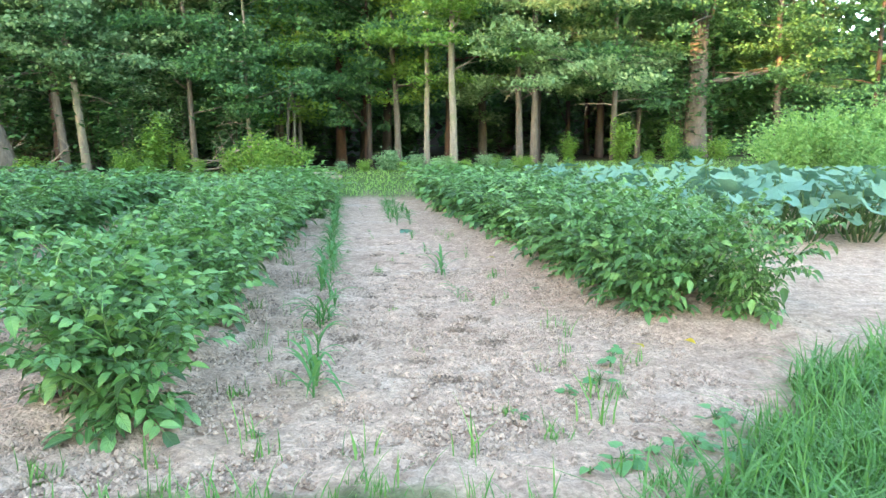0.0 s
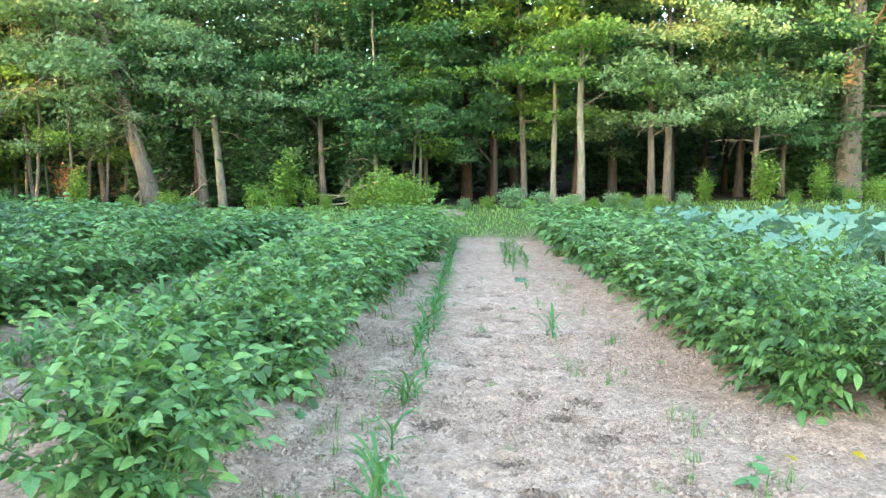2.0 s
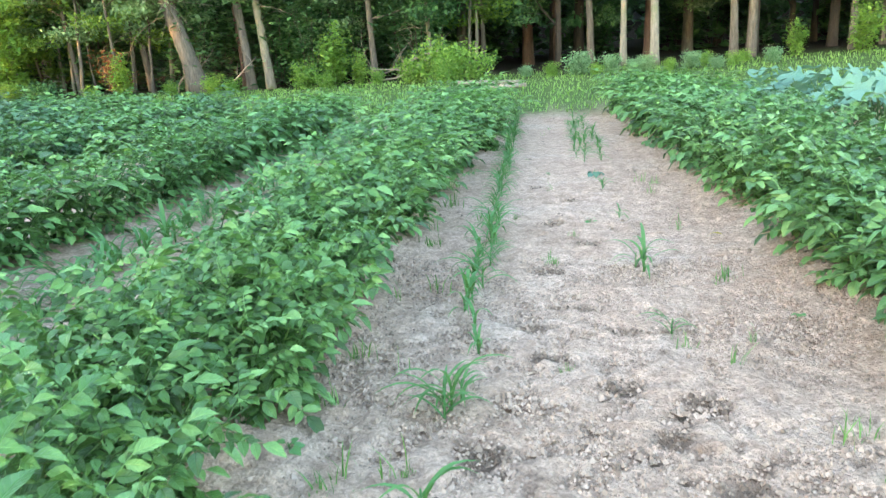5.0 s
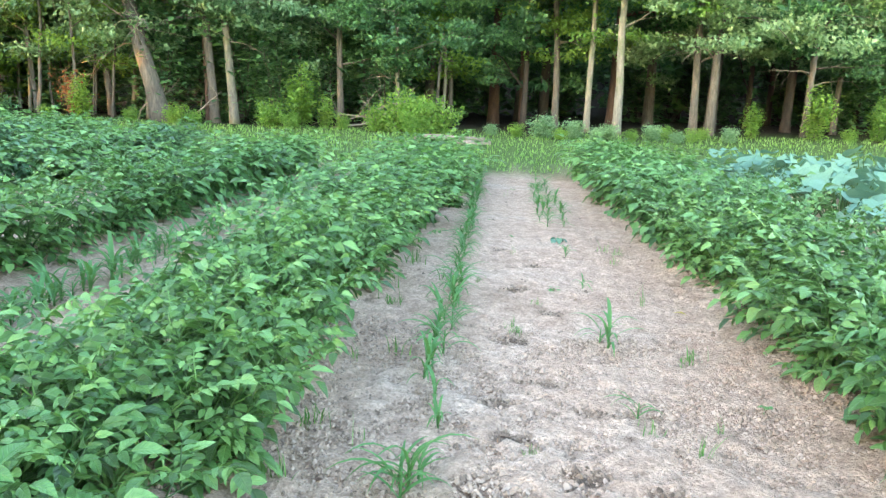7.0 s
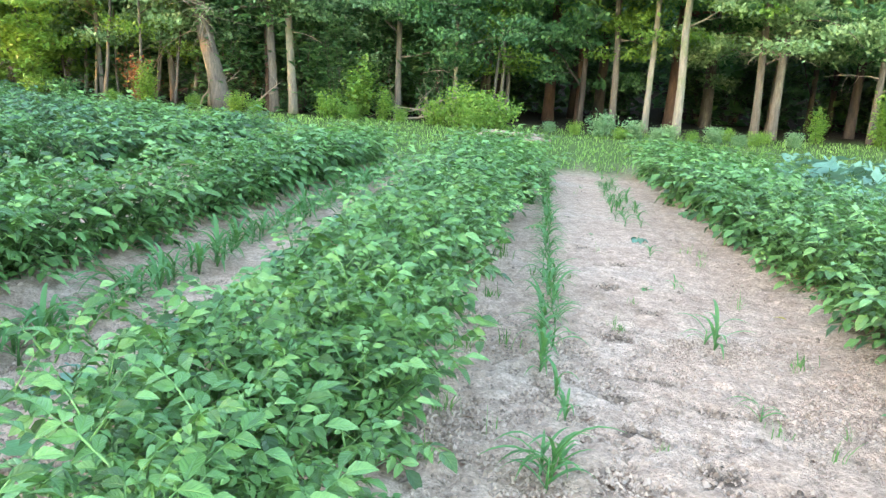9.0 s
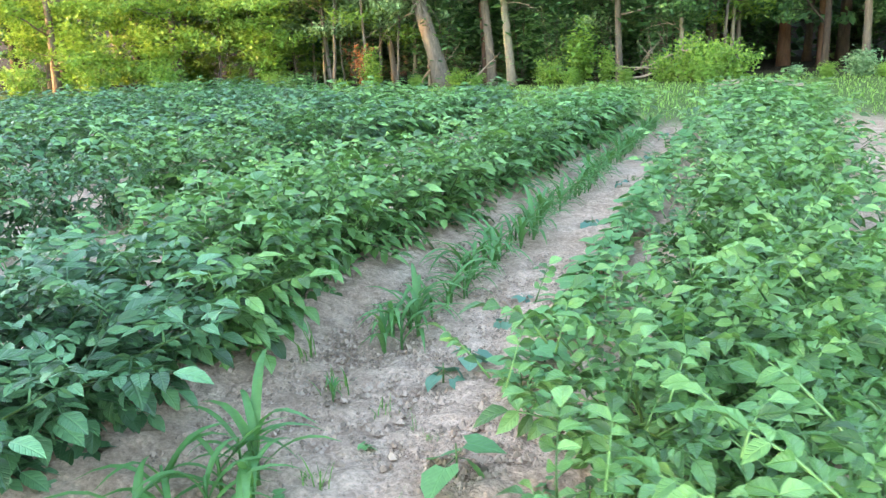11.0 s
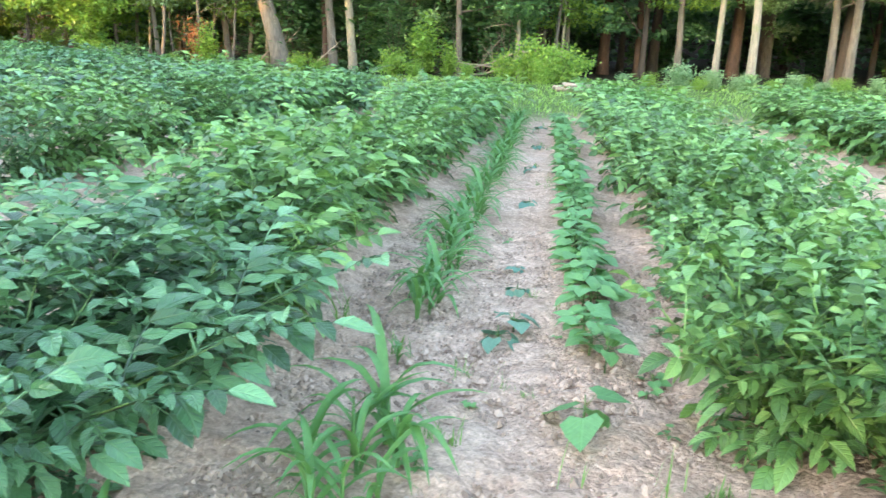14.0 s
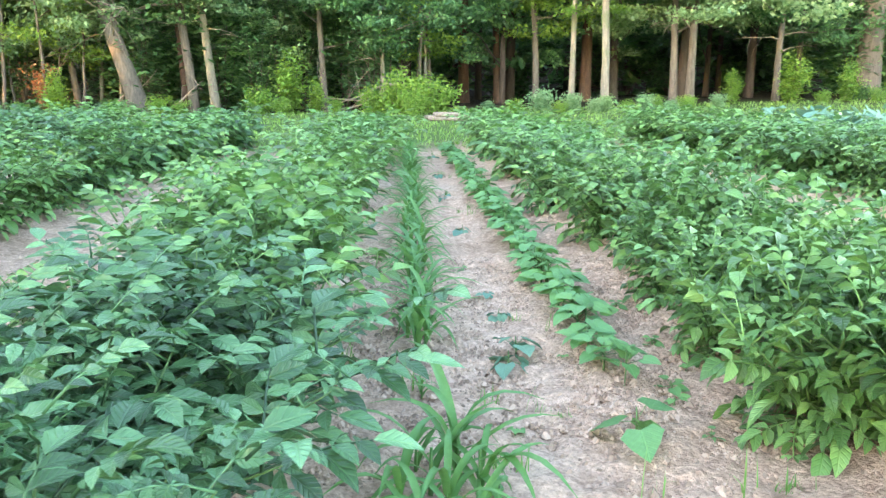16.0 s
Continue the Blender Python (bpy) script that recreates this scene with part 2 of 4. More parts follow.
def thing(name, label, category, group="", kind="", data=None):
    return tagged(new(name, data), label, category, group, kind)


def moved(v, m):
    a = np.array(m)
    return v @ a[:3, :3].T + a[:3, 3]


def lattice_noise(x, y, scale, seed):
    """Smooth value noise on arrays, -1 to 1."""
    x, y = np.asarray(x, float) * scale, np.asarray(y, float) * scale
    i, j = np.floor(x).astype(np.int64), np.floor(y).astype(np.int64)
    u, w = x - i, y - j
    u, w = u * u * (3 - 2 * u), w * w * (3 - 2 * w)

    def corner(a, b):
        s = np.sin(a * 127.1 + b * 311.7 + seed * 74.7) * 43758.5453
        return (s - np.floor(s)) * 2 - 1
    return (corner(i, j) * (1 - u) + corner(i + 1, j) * u) * (1 - w) + (corner(i, j + 1) * (1 - u) + corner(i + 1, j + 1) * u) * w


def smooth_step(a, b, v):
    s = np.clip((np.asarray(v, float) - a) / (b - a), 0, 1)
    return s * s * (3 - 2 * s)


# ---------- ground ----------
# potato rows: centre x, first y, last y
ROWS = [(1.55, 6.3, 19.4), (-1.66, 4.85, 19.2), (-3.97, 4.35, 17.8), (-6.4, 4.4, 18.5), (-8.9, 5.5, 20), (-11.3, 6.5, 21), (-13.7, 8, 22), (-16.1, 10, 23), (2.12, 6.1, 19.4)]
# damp trodden hollows in the bed
HOLLOWS = [(-.30, 7.06), (.16, 6.28), (-.52, 6.14), (-.17, 5.59), (.02, 6.75), (.33, 5.95), (-.12, 7.75), (-.25, 8.5), (.05, 9.2),
           (-.38, 7.45), (.12, 7.4), (-.18, 9.9), (.0, 10.8), (-.3, 11.5), (.35, 6.6), (-.05, 5.2)]


def lie(x, y):
    """Broad height of the ground: level field, rising a little to the wood, with a made-up bank behind it."""
    x, y = np.asarray(x, float), np.asarray(y, float)
    rise = np.clip(0.42 + 0.035 * x, 0.08, 1.0)
    # The 9 m bank is added to shut out low sky behind the trunks.
    return smooth_step(17, 33, y) * rise + 9.0 * smooth_step(50, 95, y)


def ridge(x, y):
    z = np.zeros_like(np.asarray(x, float) + np.asarray(y, float))
    for cx, y0, y1 in ROWS:
        z = z + 0.10 * np.exp(-((x - cx) / 0.34) ** 2) * smooth_step(y0 - 0.6, y0, y) * (1 - smooth_step(y1, y1 + 0.6, y))
    z = z + 0.05 * np.exp(-((x + 2.5) / 0.2) ** 2) * smooth_step(5.0, 6.5, y) * (1 - smooth_step(17, 18, y))
    return z


def height(x, y):
    return lie(x, y) + ridge(x, y)


def grassed(x, y):
    """1 on grass and weeds, 0 on bare soil."""
    n = 0.22 * lattice_noise(x, y, 1.3, 3) + 0.15 * lattice_noise(x, y, 4.1, 5)
    front = 3.85 + 1.7 * smooth_step(0.15, 2.5, x)
    back = 19.8 - 0.55 * np.clip(-np.asarray(x) - 0.5, 0, 4)
    return np.maximum(1 - smooth_step(-0.12, 0.12, y - front + n), smooth_step(-0.9, 0.9, y - back + 3 * n))


def spread(core0, core1, step, reach):
    """Grid lines: even within the core, then ever wider to the horizon."""
    mid = np.arange(core0, core1 + step / 2, step)
    tail, d, s = [], 0.0, step
    while d < reach:
        s *= 1.22
        d += s
        tail.append(d)
    tail = np.array(tail)
    return np.concatenate([(core0 - tail)[::-1], mid, core1 + tail])


def build_ground():
    gx, gy = spread(-4.6, 2.2, 0.03, 600), spread(3.6, 11.5, 0.03, 600)
    X, Y = np.meshgrid(gx, gy)
    Z = height(X, Y)
    near = np.exp(-np.clip(np.abs(Y - 7) - 8, 0, 99) ** 2 / 60)
    Z += near * (0.006 * lattice_noise(X, Y, 2, 1) + 0.011 * lattice_noise(X, Y, 7, 2) + 0.014 * lattice_noise(X, Y, 13, 4) + 0.012 * lattice_noise(X, Y, 22, 6))
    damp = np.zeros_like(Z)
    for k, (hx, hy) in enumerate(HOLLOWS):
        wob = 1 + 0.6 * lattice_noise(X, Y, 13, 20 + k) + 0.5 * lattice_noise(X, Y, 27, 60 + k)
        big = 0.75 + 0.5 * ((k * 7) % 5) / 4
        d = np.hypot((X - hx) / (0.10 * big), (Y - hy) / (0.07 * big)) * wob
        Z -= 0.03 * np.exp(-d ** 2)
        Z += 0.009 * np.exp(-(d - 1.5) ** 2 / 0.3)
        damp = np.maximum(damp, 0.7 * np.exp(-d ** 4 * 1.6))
    cover = grassed(X, Y)
    ny, nx = X.shape
    idx = np.arange(nx * ny).reshape(ny, nx)
    quads = np.stack([idx[:-1, :-1], idx[:-1, 1:], idx[1:, 1:], idx[1:, :-1]], -1).reshape(-1, 4)
    me = bpy.data.meshes.new("ground")
    me.from_pydata(np.stack([X, Y, Z], -1).reshape(-1, 3).tolist(), [], quads.tolist())
    att = me.color_attributes.new("cover", "FLOAT_COLOR", "POINT")
    # Blue channel: litter and painted shade from the wood's edge inwards.
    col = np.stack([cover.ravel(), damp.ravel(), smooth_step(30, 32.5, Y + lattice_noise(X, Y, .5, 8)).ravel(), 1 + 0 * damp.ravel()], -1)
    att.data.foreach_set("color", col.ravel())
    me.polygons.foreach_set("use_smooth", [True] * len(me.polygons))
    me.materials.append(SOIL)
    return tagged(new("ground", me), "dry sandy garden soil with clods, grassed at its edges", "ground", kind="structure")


build_ground()

# ---------- leaf and blade shapes ----------
def leaflet(rows):
    """An oval pointed leaflet of unit length along +y: rows of (along, half width, lift of the edge)."""
    v = [(0, 0, 0)]
    for y, w, lift in rows:
        z = .10 * y - .30 * y * y
        v += [(-w, y, z + lift), (0, y, z), (w, y, z + lift * .8 + .01)]
    v.append((0, 1.03, -.26))
    f = [(0, 2, 1), (0, 3, 2)]
    for i in range(len(rows) - 1):
        a, b = 1 + 3 * i, 4 + 3 * i
        f += [(a, a + 1, b + 1, b), (a + 1, a + 2, b + 2, b + 1)]
    a, tip = 3 * len(rows) - 2, len(v) - 1
    return np.array(v, float), f + [(a, a + 1, tip), (a + 1, a + 2, tip)]


LEAFLET_V, LEAFLET_F = leaflet([(.13, .14, .07), (.38, .265, .13), (.66, .23, .06), (.87, .115, .01)])
LEAFLET_MID_V, LEAFLET_MID_F = leaflet([(.3, .255, .12), (.68, .22, .05)])
LEAFLET_LOW_V, LEAFLET_LOW_F = leaflet([(.42, .28, .08)])


def leaf_frame(p, d, up=(0, 0, 1), scale=1.0, roll=0.0):
    """A pose with +y along d and z near up."""
    y = Vector(d).normalized()
    x = y.cross(Vector(up))
    x = x.normalized() if x.length > 1e-4 else Vector((1, 0, 0))
    z = x.cross(y)
    m = Matrix((x, y, z)).transposed().to_4x4()
    return Matrix.Translation(p) @ m @ Matrix.Rotation(roll, 4, "Y") @ Matrix.Scale(scale, 4)


def compound_leaf(rng, length=0.24, pairs=3, size=0.105, detail=2):
    """A pinnate leaf along +y that arches and droops: stalk, leaflet pairs and a larger end leaflet."""
    g = Geo()
    lv, lf = ((LEAFLET_LOW_V, LEAFLET_LOW_F), (LEAFLET_MID_V, LEAFLET_MID_F), (LEAFLET_V, LEAFLET_F))[detail]
    droop = rng.uniform(0.45, 1.15)

    def at(s):
        return Vector((0, length * s * (1 - 0.12 * s * s * droop), length * (0.28 * s - 0.42 * droop * s * s)))
    if detail:
        pts = [at(s) for s in ((0, .35, .7, 1) if detail == 2 else (0, .5, 1))]
        g.tube(pts, [.0045, .0035, .003, .002][:len(pts)], 3)
    for k in range(pairs):
        s = 0.3 + 0.62 * k / max(pairs - 1, 1) * 0.9
        for side in (-1, 1):
            d = (side * 1.0, rng.uniform(.4, .75), rng.uniform(-.65, .08))
            m = leaf_frame(at(s), d, (0, -.1, 1), size * rng.uniform(.62, 1.05) * (0.72 + .28 * k / pairs), rng.uniform(-.5, .5))
            g.add(moved(lv, m), lf, lv)
    end = at(1) - at(.85)
    g.add(moved(lv, leaf_frame(at(1), end + Vector((rng.uniform(-.02, .02), 0, 0)), (0, 0, 1), size * rng.uniform(1.0, 1.25), rng.uniform(-.2, .2))), lf, lv)
    return g


def blade_geo(rng, n, centre_fn, h0, h1, w, bend, g=None):
    """Grass-like blades: tapered strips of three steps that bow over. centre_fn gives the foot of each."""
    g = g or Geo()
    foot = centre_fn(n)
    n = len(foot)
    h = rng.uniform(h0, h1, n)
    az = rng.uniform(0, 2 * math.pi, n)
    b = rng.uniform(0.15, 1.0, n) * bend
    ww = w * rng.uniform(.6, 1.2, n)
    d = np.stack([np.cos(az), np.sin(az), 0 * az], -1)
    s = np.stack([-np.sin(az), np.cos(az), 0 * az], -1)
    up = np.array([0, 0, 1.0])
    vs = []
    for t, k in ((0, .7), (.4, 1.0), (.75, .7), (1.0, 0)):
        c = foot + d * (b * h * t * t)[:, None] + up * (h * t * (1 - 0.35 * b * t))[:, None]
        if k:
            vs += [c - s * (ww * k / 2)[:, None], c + s * (ww * k / 2)[:, None]]
        else:
            vs.append(c)
    v = np.stack(vs, 1).reshape(-1, 3)
    f = []
    for i in range(n):
        o = i * 7
        f += [(o, o + 1, o + 3, o + 2), (o + 2, o + 3, o + 5, o + 4), (o + 4, o + 5, o + 6)]
    g.add(v, f)
    return g


def leaf_cloud(rng, centres, size, flat=0.6, g=None):
    """Folded diamond leaves scattered on centres, mostly facing up."""
    g = g or Geo()
    n = len(centres)
    nrm = rng.normal(0, 1, (n, 3)) * (1 - flat) + np.array([0, 0, 1.0]) * flat
    nrm /= np.linalg.norm(nrm, axis=1)[:, None]
    d = rng.normal(0, 1, (n, 3))
    d -= nrm * (d * nrm).sum(1)[:, None]
    d /= np.linalg.norm(d, axis=1)[:, None]
    s = np.cross(nrm, d)
    L = size * rng.uniform(.6, 1.35, n)[:, None]
    base, tip = centres - d * L * .5, centres + d * L * .5 - nrm * L * .12
    left, right = centres - s * L * .32 + nrm * L * .06, centres + s * L * .32 + nrm * L * .06
    v = np.stack([base, right, tip, left], 1).reshape(-1, 3)
    q = np.arange(n * 4).reshape(n, 4)
    g.add(v, q.tolist())
    return g

# ---------- the wood: trees, saplings, shrubs ----------
def limb_path(rng, start, direction, length, sag=0.15, steps=4):
    p, d, out = Vector(start), Vector(direction).normalized(), [Vector(start)]
    for i in range(steps):
        d = (d + Vector(rng.normal(0, .16, 3)) + Vector((0, 0, -sag * (i / steps)))).normalized()
        p = p + d * (length / steps)
        out.append(p.copy())
    return out


def put_limb(top, g, bark, joined):
    if joined is None:
        part("limb", g.mesh("limb", bark), top)
    else:
        joined.v.extend(g.v)
        joined.c.extend(g.c)
        joined.f.extend(tuple(i + joined.n for i in face) for face in g.f)
        joined.n += g.n


def tree(name, label, seed, tall, radius, lean=(0, 0), first=3.0, reach=3.0, leaves=5000, bark=None, leaf=None, leaf_size=.2, limbs=12, group="", dead=0, bend=0.1, far=False):
    """Trunk that tapers and wanders, limbs from `first` metres up, and a crown of leaves in layered sprays on the limbs."""
    rng = np.random.default_rng(seed)
    top = thing(name, label, "tree", group)
    trunk = Geo()
    pts, radii = [], []
    steps = 9
    wob = rng.normal(0, bend, (steps + 1, 2)) * np.linspace(0, 1, steps + 1)[:, None]
    for i in range(steps + 1):
        s = i / steps
        h = tall * s
        pts.append((lean[0] * h + wob[i, 0], lean[1] * h + wob[i, 1], h - (0.25 if i == 0 else 0)))
        radii.append(radius * ((1 - s) ** 0.8 * 0.9 + 0.06) * (1.35 if i == 0 else 1))
    pts.insert(1, (lean[0] * .5, lean[1] * .5, .5))
    radii.insert(1, radius * 1.02)
    trunk.tube(pts, radii, 9)
    part("trunk", trunk.mesh("trunk", bark), top)
    joined = Geo() if far else None
    centres, above = [], []
    per = max(leaves // limbs, 1)
    for k in range(limbs):
        h = first + (tall - first) * ((k + rng.uniform(0, .8)) / limbs) ** 1.1
        s = h / tall
        i = min(int(s * steps), steps - 1)
        p = Vector((lean[0] * h + wob[i, 0], lean[1] * h + wob[i, 1], h))
        a = k * 2.4 + rng.uniform(-.4, .4)
        L = reach * (1.0 - 0.55 * s) * rng.uniform(.7, 1.15)
        path = limb_path(rng, p, (math.cos(a), math.sin(a), rng.uniform(.05, .45)), L)
        g = Geo()
        r = max(radius * (1 - s) * .38, .018)
        g.tube(path, [r, r * .75, r * .55, r * .35, r * .15], 5)
        for q in range(1 if far else 3):
            b = path[1 + q % 3]
            sub = limb_path(rng, b, (rng.normal(), rng.normal(), rng.uniform(-.1, .4)), L * .45, .1, 3)
            g.tube(sub, [r * .4, r * .3, r * .2, r * .08], 4)
        put_limb(top, g, bark, joined)
        along = np.array([tuple(x) for x in path[1:]])
        low = h < 8.5
        count = int(per * ((1.3 if far else 2.1) if low else .45))
        hub = along[rng.integers(0, len(along), 9)] + rng.normal(0, 1, (9, 3)) * np.array([L * .3, L * .3, L * .12])
        thick = (.37, .37, .12) if low else (.5, .5, .2)
        c = hub[rng.integers(0, 9, count)] + rng.normal(0, 1, (count, 3)) * np.array(thick)
        (centres if low else above).append(c)
    if far:
        part("limb", joined.mesh("limb", bark), top)["kind"] = "stuff"
    if leaves:
        crown = Geo()
        if centres:
            leaf_cloud(rng, np.concatenate(centres), leaf_size, .5, crown)
        if above:
            leaf_cloud(rng, np.concatenate(above), leaf_size * (1.9 if far else 2.8), .55, crown)
        part("crown", crown.mesh("crown", leaf, False), top)
    for k in range(dead):
        many = dead > 4
        h = tall * (rng.uniform(.22, .62) if many else rng.uniform(.12, .34))
        a = rng.uniform(1.8, 4.6) if many and k % 3 else rng.uniform(0, 6.28)
        g = Geo()
        path = limb_path(rng, (lean[0] * h, lean[1] * h, h), (math.cos(a), math.sin(a) * .5, rng.uniform(-.1, .5)), rng.uniform(2.2, 4.6) if many else rng.uniform(1.2, 2.8), .35, 5)
        g.tube(path, [.035, .028, .02, .014, .01, .005], 4)
        for q in (1, 2, 3, 4, 2, 3, 4, 5)[:8 if many else 4]:
            g.tube(limb_path(rng, path[q], (rng.normal(), rng.normal() * .5, rng.normal() * .6), 1.4 if many else .8, .5, 4), [.012, .010, .008, .006, .003], 3)
        part("dead_branch", g.mesh("dead_branch", DEAD_WOOD), top, "bare grey dead branch")
    return top


def shrub(name, label, seed, tall, wide, leaves, leaf, leaf_size=.14, bark=None, upright=.4, flat=.5):
    rng = np.random.default_rng(seed)
    top = thing(name, label, "shrub")
    stem = Geo()
    tips = []
    for k in range(9):
        a = k * 2.4 + rng.uniform(-.3, .3)
        path = limb_path(rng, (0.06 * math.cos(a), .06 * math.sin(a), -.05), (math.cos(a) * wide, math.sin(a) * wide, tall * (1 + upright)), tall * rng.uniform(.6, 1.05), .1, 4)
        stem.tube(path, [.018, .014, .011, .008, .004], 4)
        tips += [tuple(p) for p in path[1:]]
    part("stem", stem.mesh("stem", bark or BARK_GREY), top)["kind"] = "stuff"
    tips = np.array(tips)
    c = tips[rng.integers(0, len(tips), leaves)] + rng.normal(0, 1, (leaves, 3)) * np.array([wide * .26, wide * .26, tall * .10])
    c[:, 2] = np.abs(c[:, 2]) + .03
    part("foliage", leaf_cloud(rng, c, leaf_size, flat).mesh("foliage", leaf, False), top)
    return top


def stand(ob, x, y, rz=0.0, s=1.0, sink=0.0):
    ob.matrix_basis = pose(x, y, float(height(x, y)) - sink, 0, 0, rz) @ Matrix.Scale(s, 4)
    return ob


# trunks along the wood's edge: x, y, radius, lean, height, first limb, reach, leaves, bark, leaf, dead branches, words
EDGE = [
    (-12.35, 31.5, .34, (-.30, 0), 11, 3.4, 4.2, 5500, BARK_GREY, PALE_LEAF, 14, "leaning grey tree with drooping dead branches"),
    (-11.2, 33.0, .13, (-.06, 0), 13, 4.5, 2.6, 3500, BARK_BROWN, TREE_LEAF, 1, "slim brown-barked tree at the wood's edge"),
    (-10.75, 32.4, .18, (-.10, 0), 14, 4.5, 3.0, 4000, BARK_GREY, PALE_LEAF, 1, "grey-barked tree at the wood's edge"),
    (-9.95, 32.2, .17, (-.11, 0), 14, 4.8, 3.0, 4500, BARK_PALE, PALE_LEAF, 1, "pale-barked tree beside two darker trunks"),
    (-6.2, 33.0, .13, (-.05, 0), 14, 2.4, 3.2, 5500, BARK_GREY, TREE_LEAF, 0, "slim grey tree with low leafy boughs"),
    (-4.05, 32.5, .09, (-.04, 0), 12, 2.8, 3.0, 4500, BARK_PALE, TREE_LEAF, 2, "thin pale tree over fallen branches"),
    (-0.6, 40.0, .26, (-.02, 0), 17, 5.5, 4.0, 4500, BARK_BROWN, TREE_LEAF, 0, "dark red-brown trunk inside the wood"),
    (0.62, 37.3, .16, (-.03, 0), 15, 5, 3.4, 4500, BARK_BROWN, TREE_LEAF, 0, "straight brown trunk inside the wood"),
    (1.78, 34.3, .14, (-.05, 0), 14, 3.6, 3.0, 4500, BARK_GREY, BRIGHT_LEAF, 1, "slim grey tree with a bare side branch"),
    (2.75, 32.3, .12, (-.01, 0), 15, 5.5, 3.0, 4500, BARK_PALE, TREE_LEAF, 0, "pale slender straight trunk at the wood's edge"),
    (3.62, 30.9, .15, (-.03, 0), 15, 3.8, 3.2, 5000, BARK_PALE, BRIGHT_LEAF, 0, "pale mossy trunk at the wood's edge"),
    (4.3, 37.0, .26, (0, 0), 16, 5, 3.6, 4000, BARK_BROWN, TREE_LEAF, 0, "dark trunk inside the wood"),
    (6.45, 32.2, .15, (-.03, 0), 13, 3.0, 4.2, 6500, BARK_GREY, PALE_LEAF, 1, "grey tree of a pair with spreading pale foliage"),
    (6.95, 31.9, .16, (-.01, 0), 13, 3.1, 4.4, 6500, BARK_GREY, PALE_LEAF, 3, "grey tree of a pair with a dead twiggy branch"),
    (10.4, 32.5, .13, (-.01, 0), 13, 2.6, 4.0, 6000, BARK_GREY, TREE_LEAF, 2, "dark slim tree with low spreading boughs"),
    (14.1, 33.0, .48, (0, 0), 17, 3.6, 5.0, 6500, BARK_GREY, TREE_LEAF, 0, "stout old trunk at the wood's edge"),
    (18.0, 33.5, .17, (-.02, 0), 13, 3.0, 4.0, 5500, BARK_GREY, TREE_LEAF, 3, "slim tree with bare twigs at the wood's edge"),
    (-15.2, 33.5, .14, (-.12, 0), 12, 2.6, 3.0, 4500, BARK_GREY, PALE_LEAF, 5, "slim leaning tree in a thicket"),
    (-17.6, 32.5, .10, (-.10, 0), 11, 2.0, 3.0, 5000, BARK_GREY, PALE_LEAF, 2, "slim tree with pale green foliage"),
    (-20.5, 33.0, .12, (-.06, 0), 12, 1.6, 3.2, 5500, BARK_GREY, BRIGHT_LEAF, 1, "slim tree with yellow-green foliage"),
    (-24.0, 31.0, .16, (-.02, 0), 13, 1.4, 3.6, 6000, BARK_GREY, BRIGHT_LEAF, 0, "leafy tree with yellow-green foliage"),
    (-28.5, 29.0, .18, (0, 0), 12, 1.0, 3.8, 6500, BARK_GREY, BRIGHT_LEAF, 0, "leafy tree with yellow-green foliage"),
    (-26.0, 33.5, .16, (0, 0), 13, 1.2, 3.8, 6000, BARK_GREY, BRIGHT_LEAF, 0, "leafy tree with yellow-green foliage"),
    (-31.5, 31.5, .18, (0, 0), 12, 1.0, 3.8, 6000, BARK_GREY, BRIGHT_LEAF, 0, "leafy tree with yellow-green foliage"),
    (-22.2, 36.0, .15, (0, 0), 13, 1.6, 3.8, 5500, BARK_GREY, BRIGHT_LEAF, 0, "leafy tree with yellow-green foliage"),
    (-34.0, 29.0, .18, (0, 0), 12, .8, 3.8, 5500, BARK_GREY, BRIGHT_LEAF, 0, "leafy tree with yellow-green foliage"),
    (-8.1, 34.5, .10, (-.03, 0), 11, 2.2, 3.2, 5000, BARK_GREY, PALE_LEAF, 0, "slim tree with pale layered foliage"),
    (-2.3, 35.5, .10, (-.02, 0), 12, 3.0, 3.2, 5000, BARK_GREY, TREE_LEAF, 0, "slim tree with layered foliage"),
    (12.3, 34.8, .12, (0, 0), 12, 2.8, 3.6, 5000, BARK_GREY, PALE_LEAF, 0, "slim tree with pale layered foliage"),
    (16.2, 36.0, .12, (0, 0), 12, 2.2, 3.6, 5000, BARK_GREY, TREE_LEAF, 0, "slim tree with layered foliage"),
]
for k, (x, y, r, ln, tall, first, reach, nl, bark, leaf, dead, words) in enumerate(EDGE):
    stand(tree("tree", words, 100 + k, tall, r, ln, first * .8, reach, int(nl * 1.5), bark, leaf, .165, 13, "trees of the wood's edge", dead), x, y)

# trees deeper in the wood: a few kinds, repeated, also as an added sun screen
rng = np.random.default_rng(7)
deep = [tree("woodland_tree", "woodland tree deep in the shade, also used as unseen sun screen", 200 + k, 15 + k, .16 + .03 * k, (rng.uniform(-.03, .03), 0), 1.8 + .7 * k, 3.8, 2300,
             (BARK_SHADED, BARK_GREY)[k % 2 and k > 1], TREE_LEAF, .38, 11, "trees deep in the wood", 0, .1, True) for k in range(4)]
spots = []
for row, yy in enumerate((36.5, 40.5, 45, 51)):
    n = 13 + 2 * row
    for k in range(n):
        spots.append((-46 - 3 * row + (73 + 7 * row) * (k + rng.uniform(.15, .85)) / n, yy + rng.uniform(-1.5, 1.5)))
# Unseen line of trees on the left, added to keep low sun off the field.
for k in range(28):
    spots.append((-34 - 5 * (k % 3) + rng.uniform(-1, 1), -45 + 2.0 * k + rng.uniform(-.6, .6)))
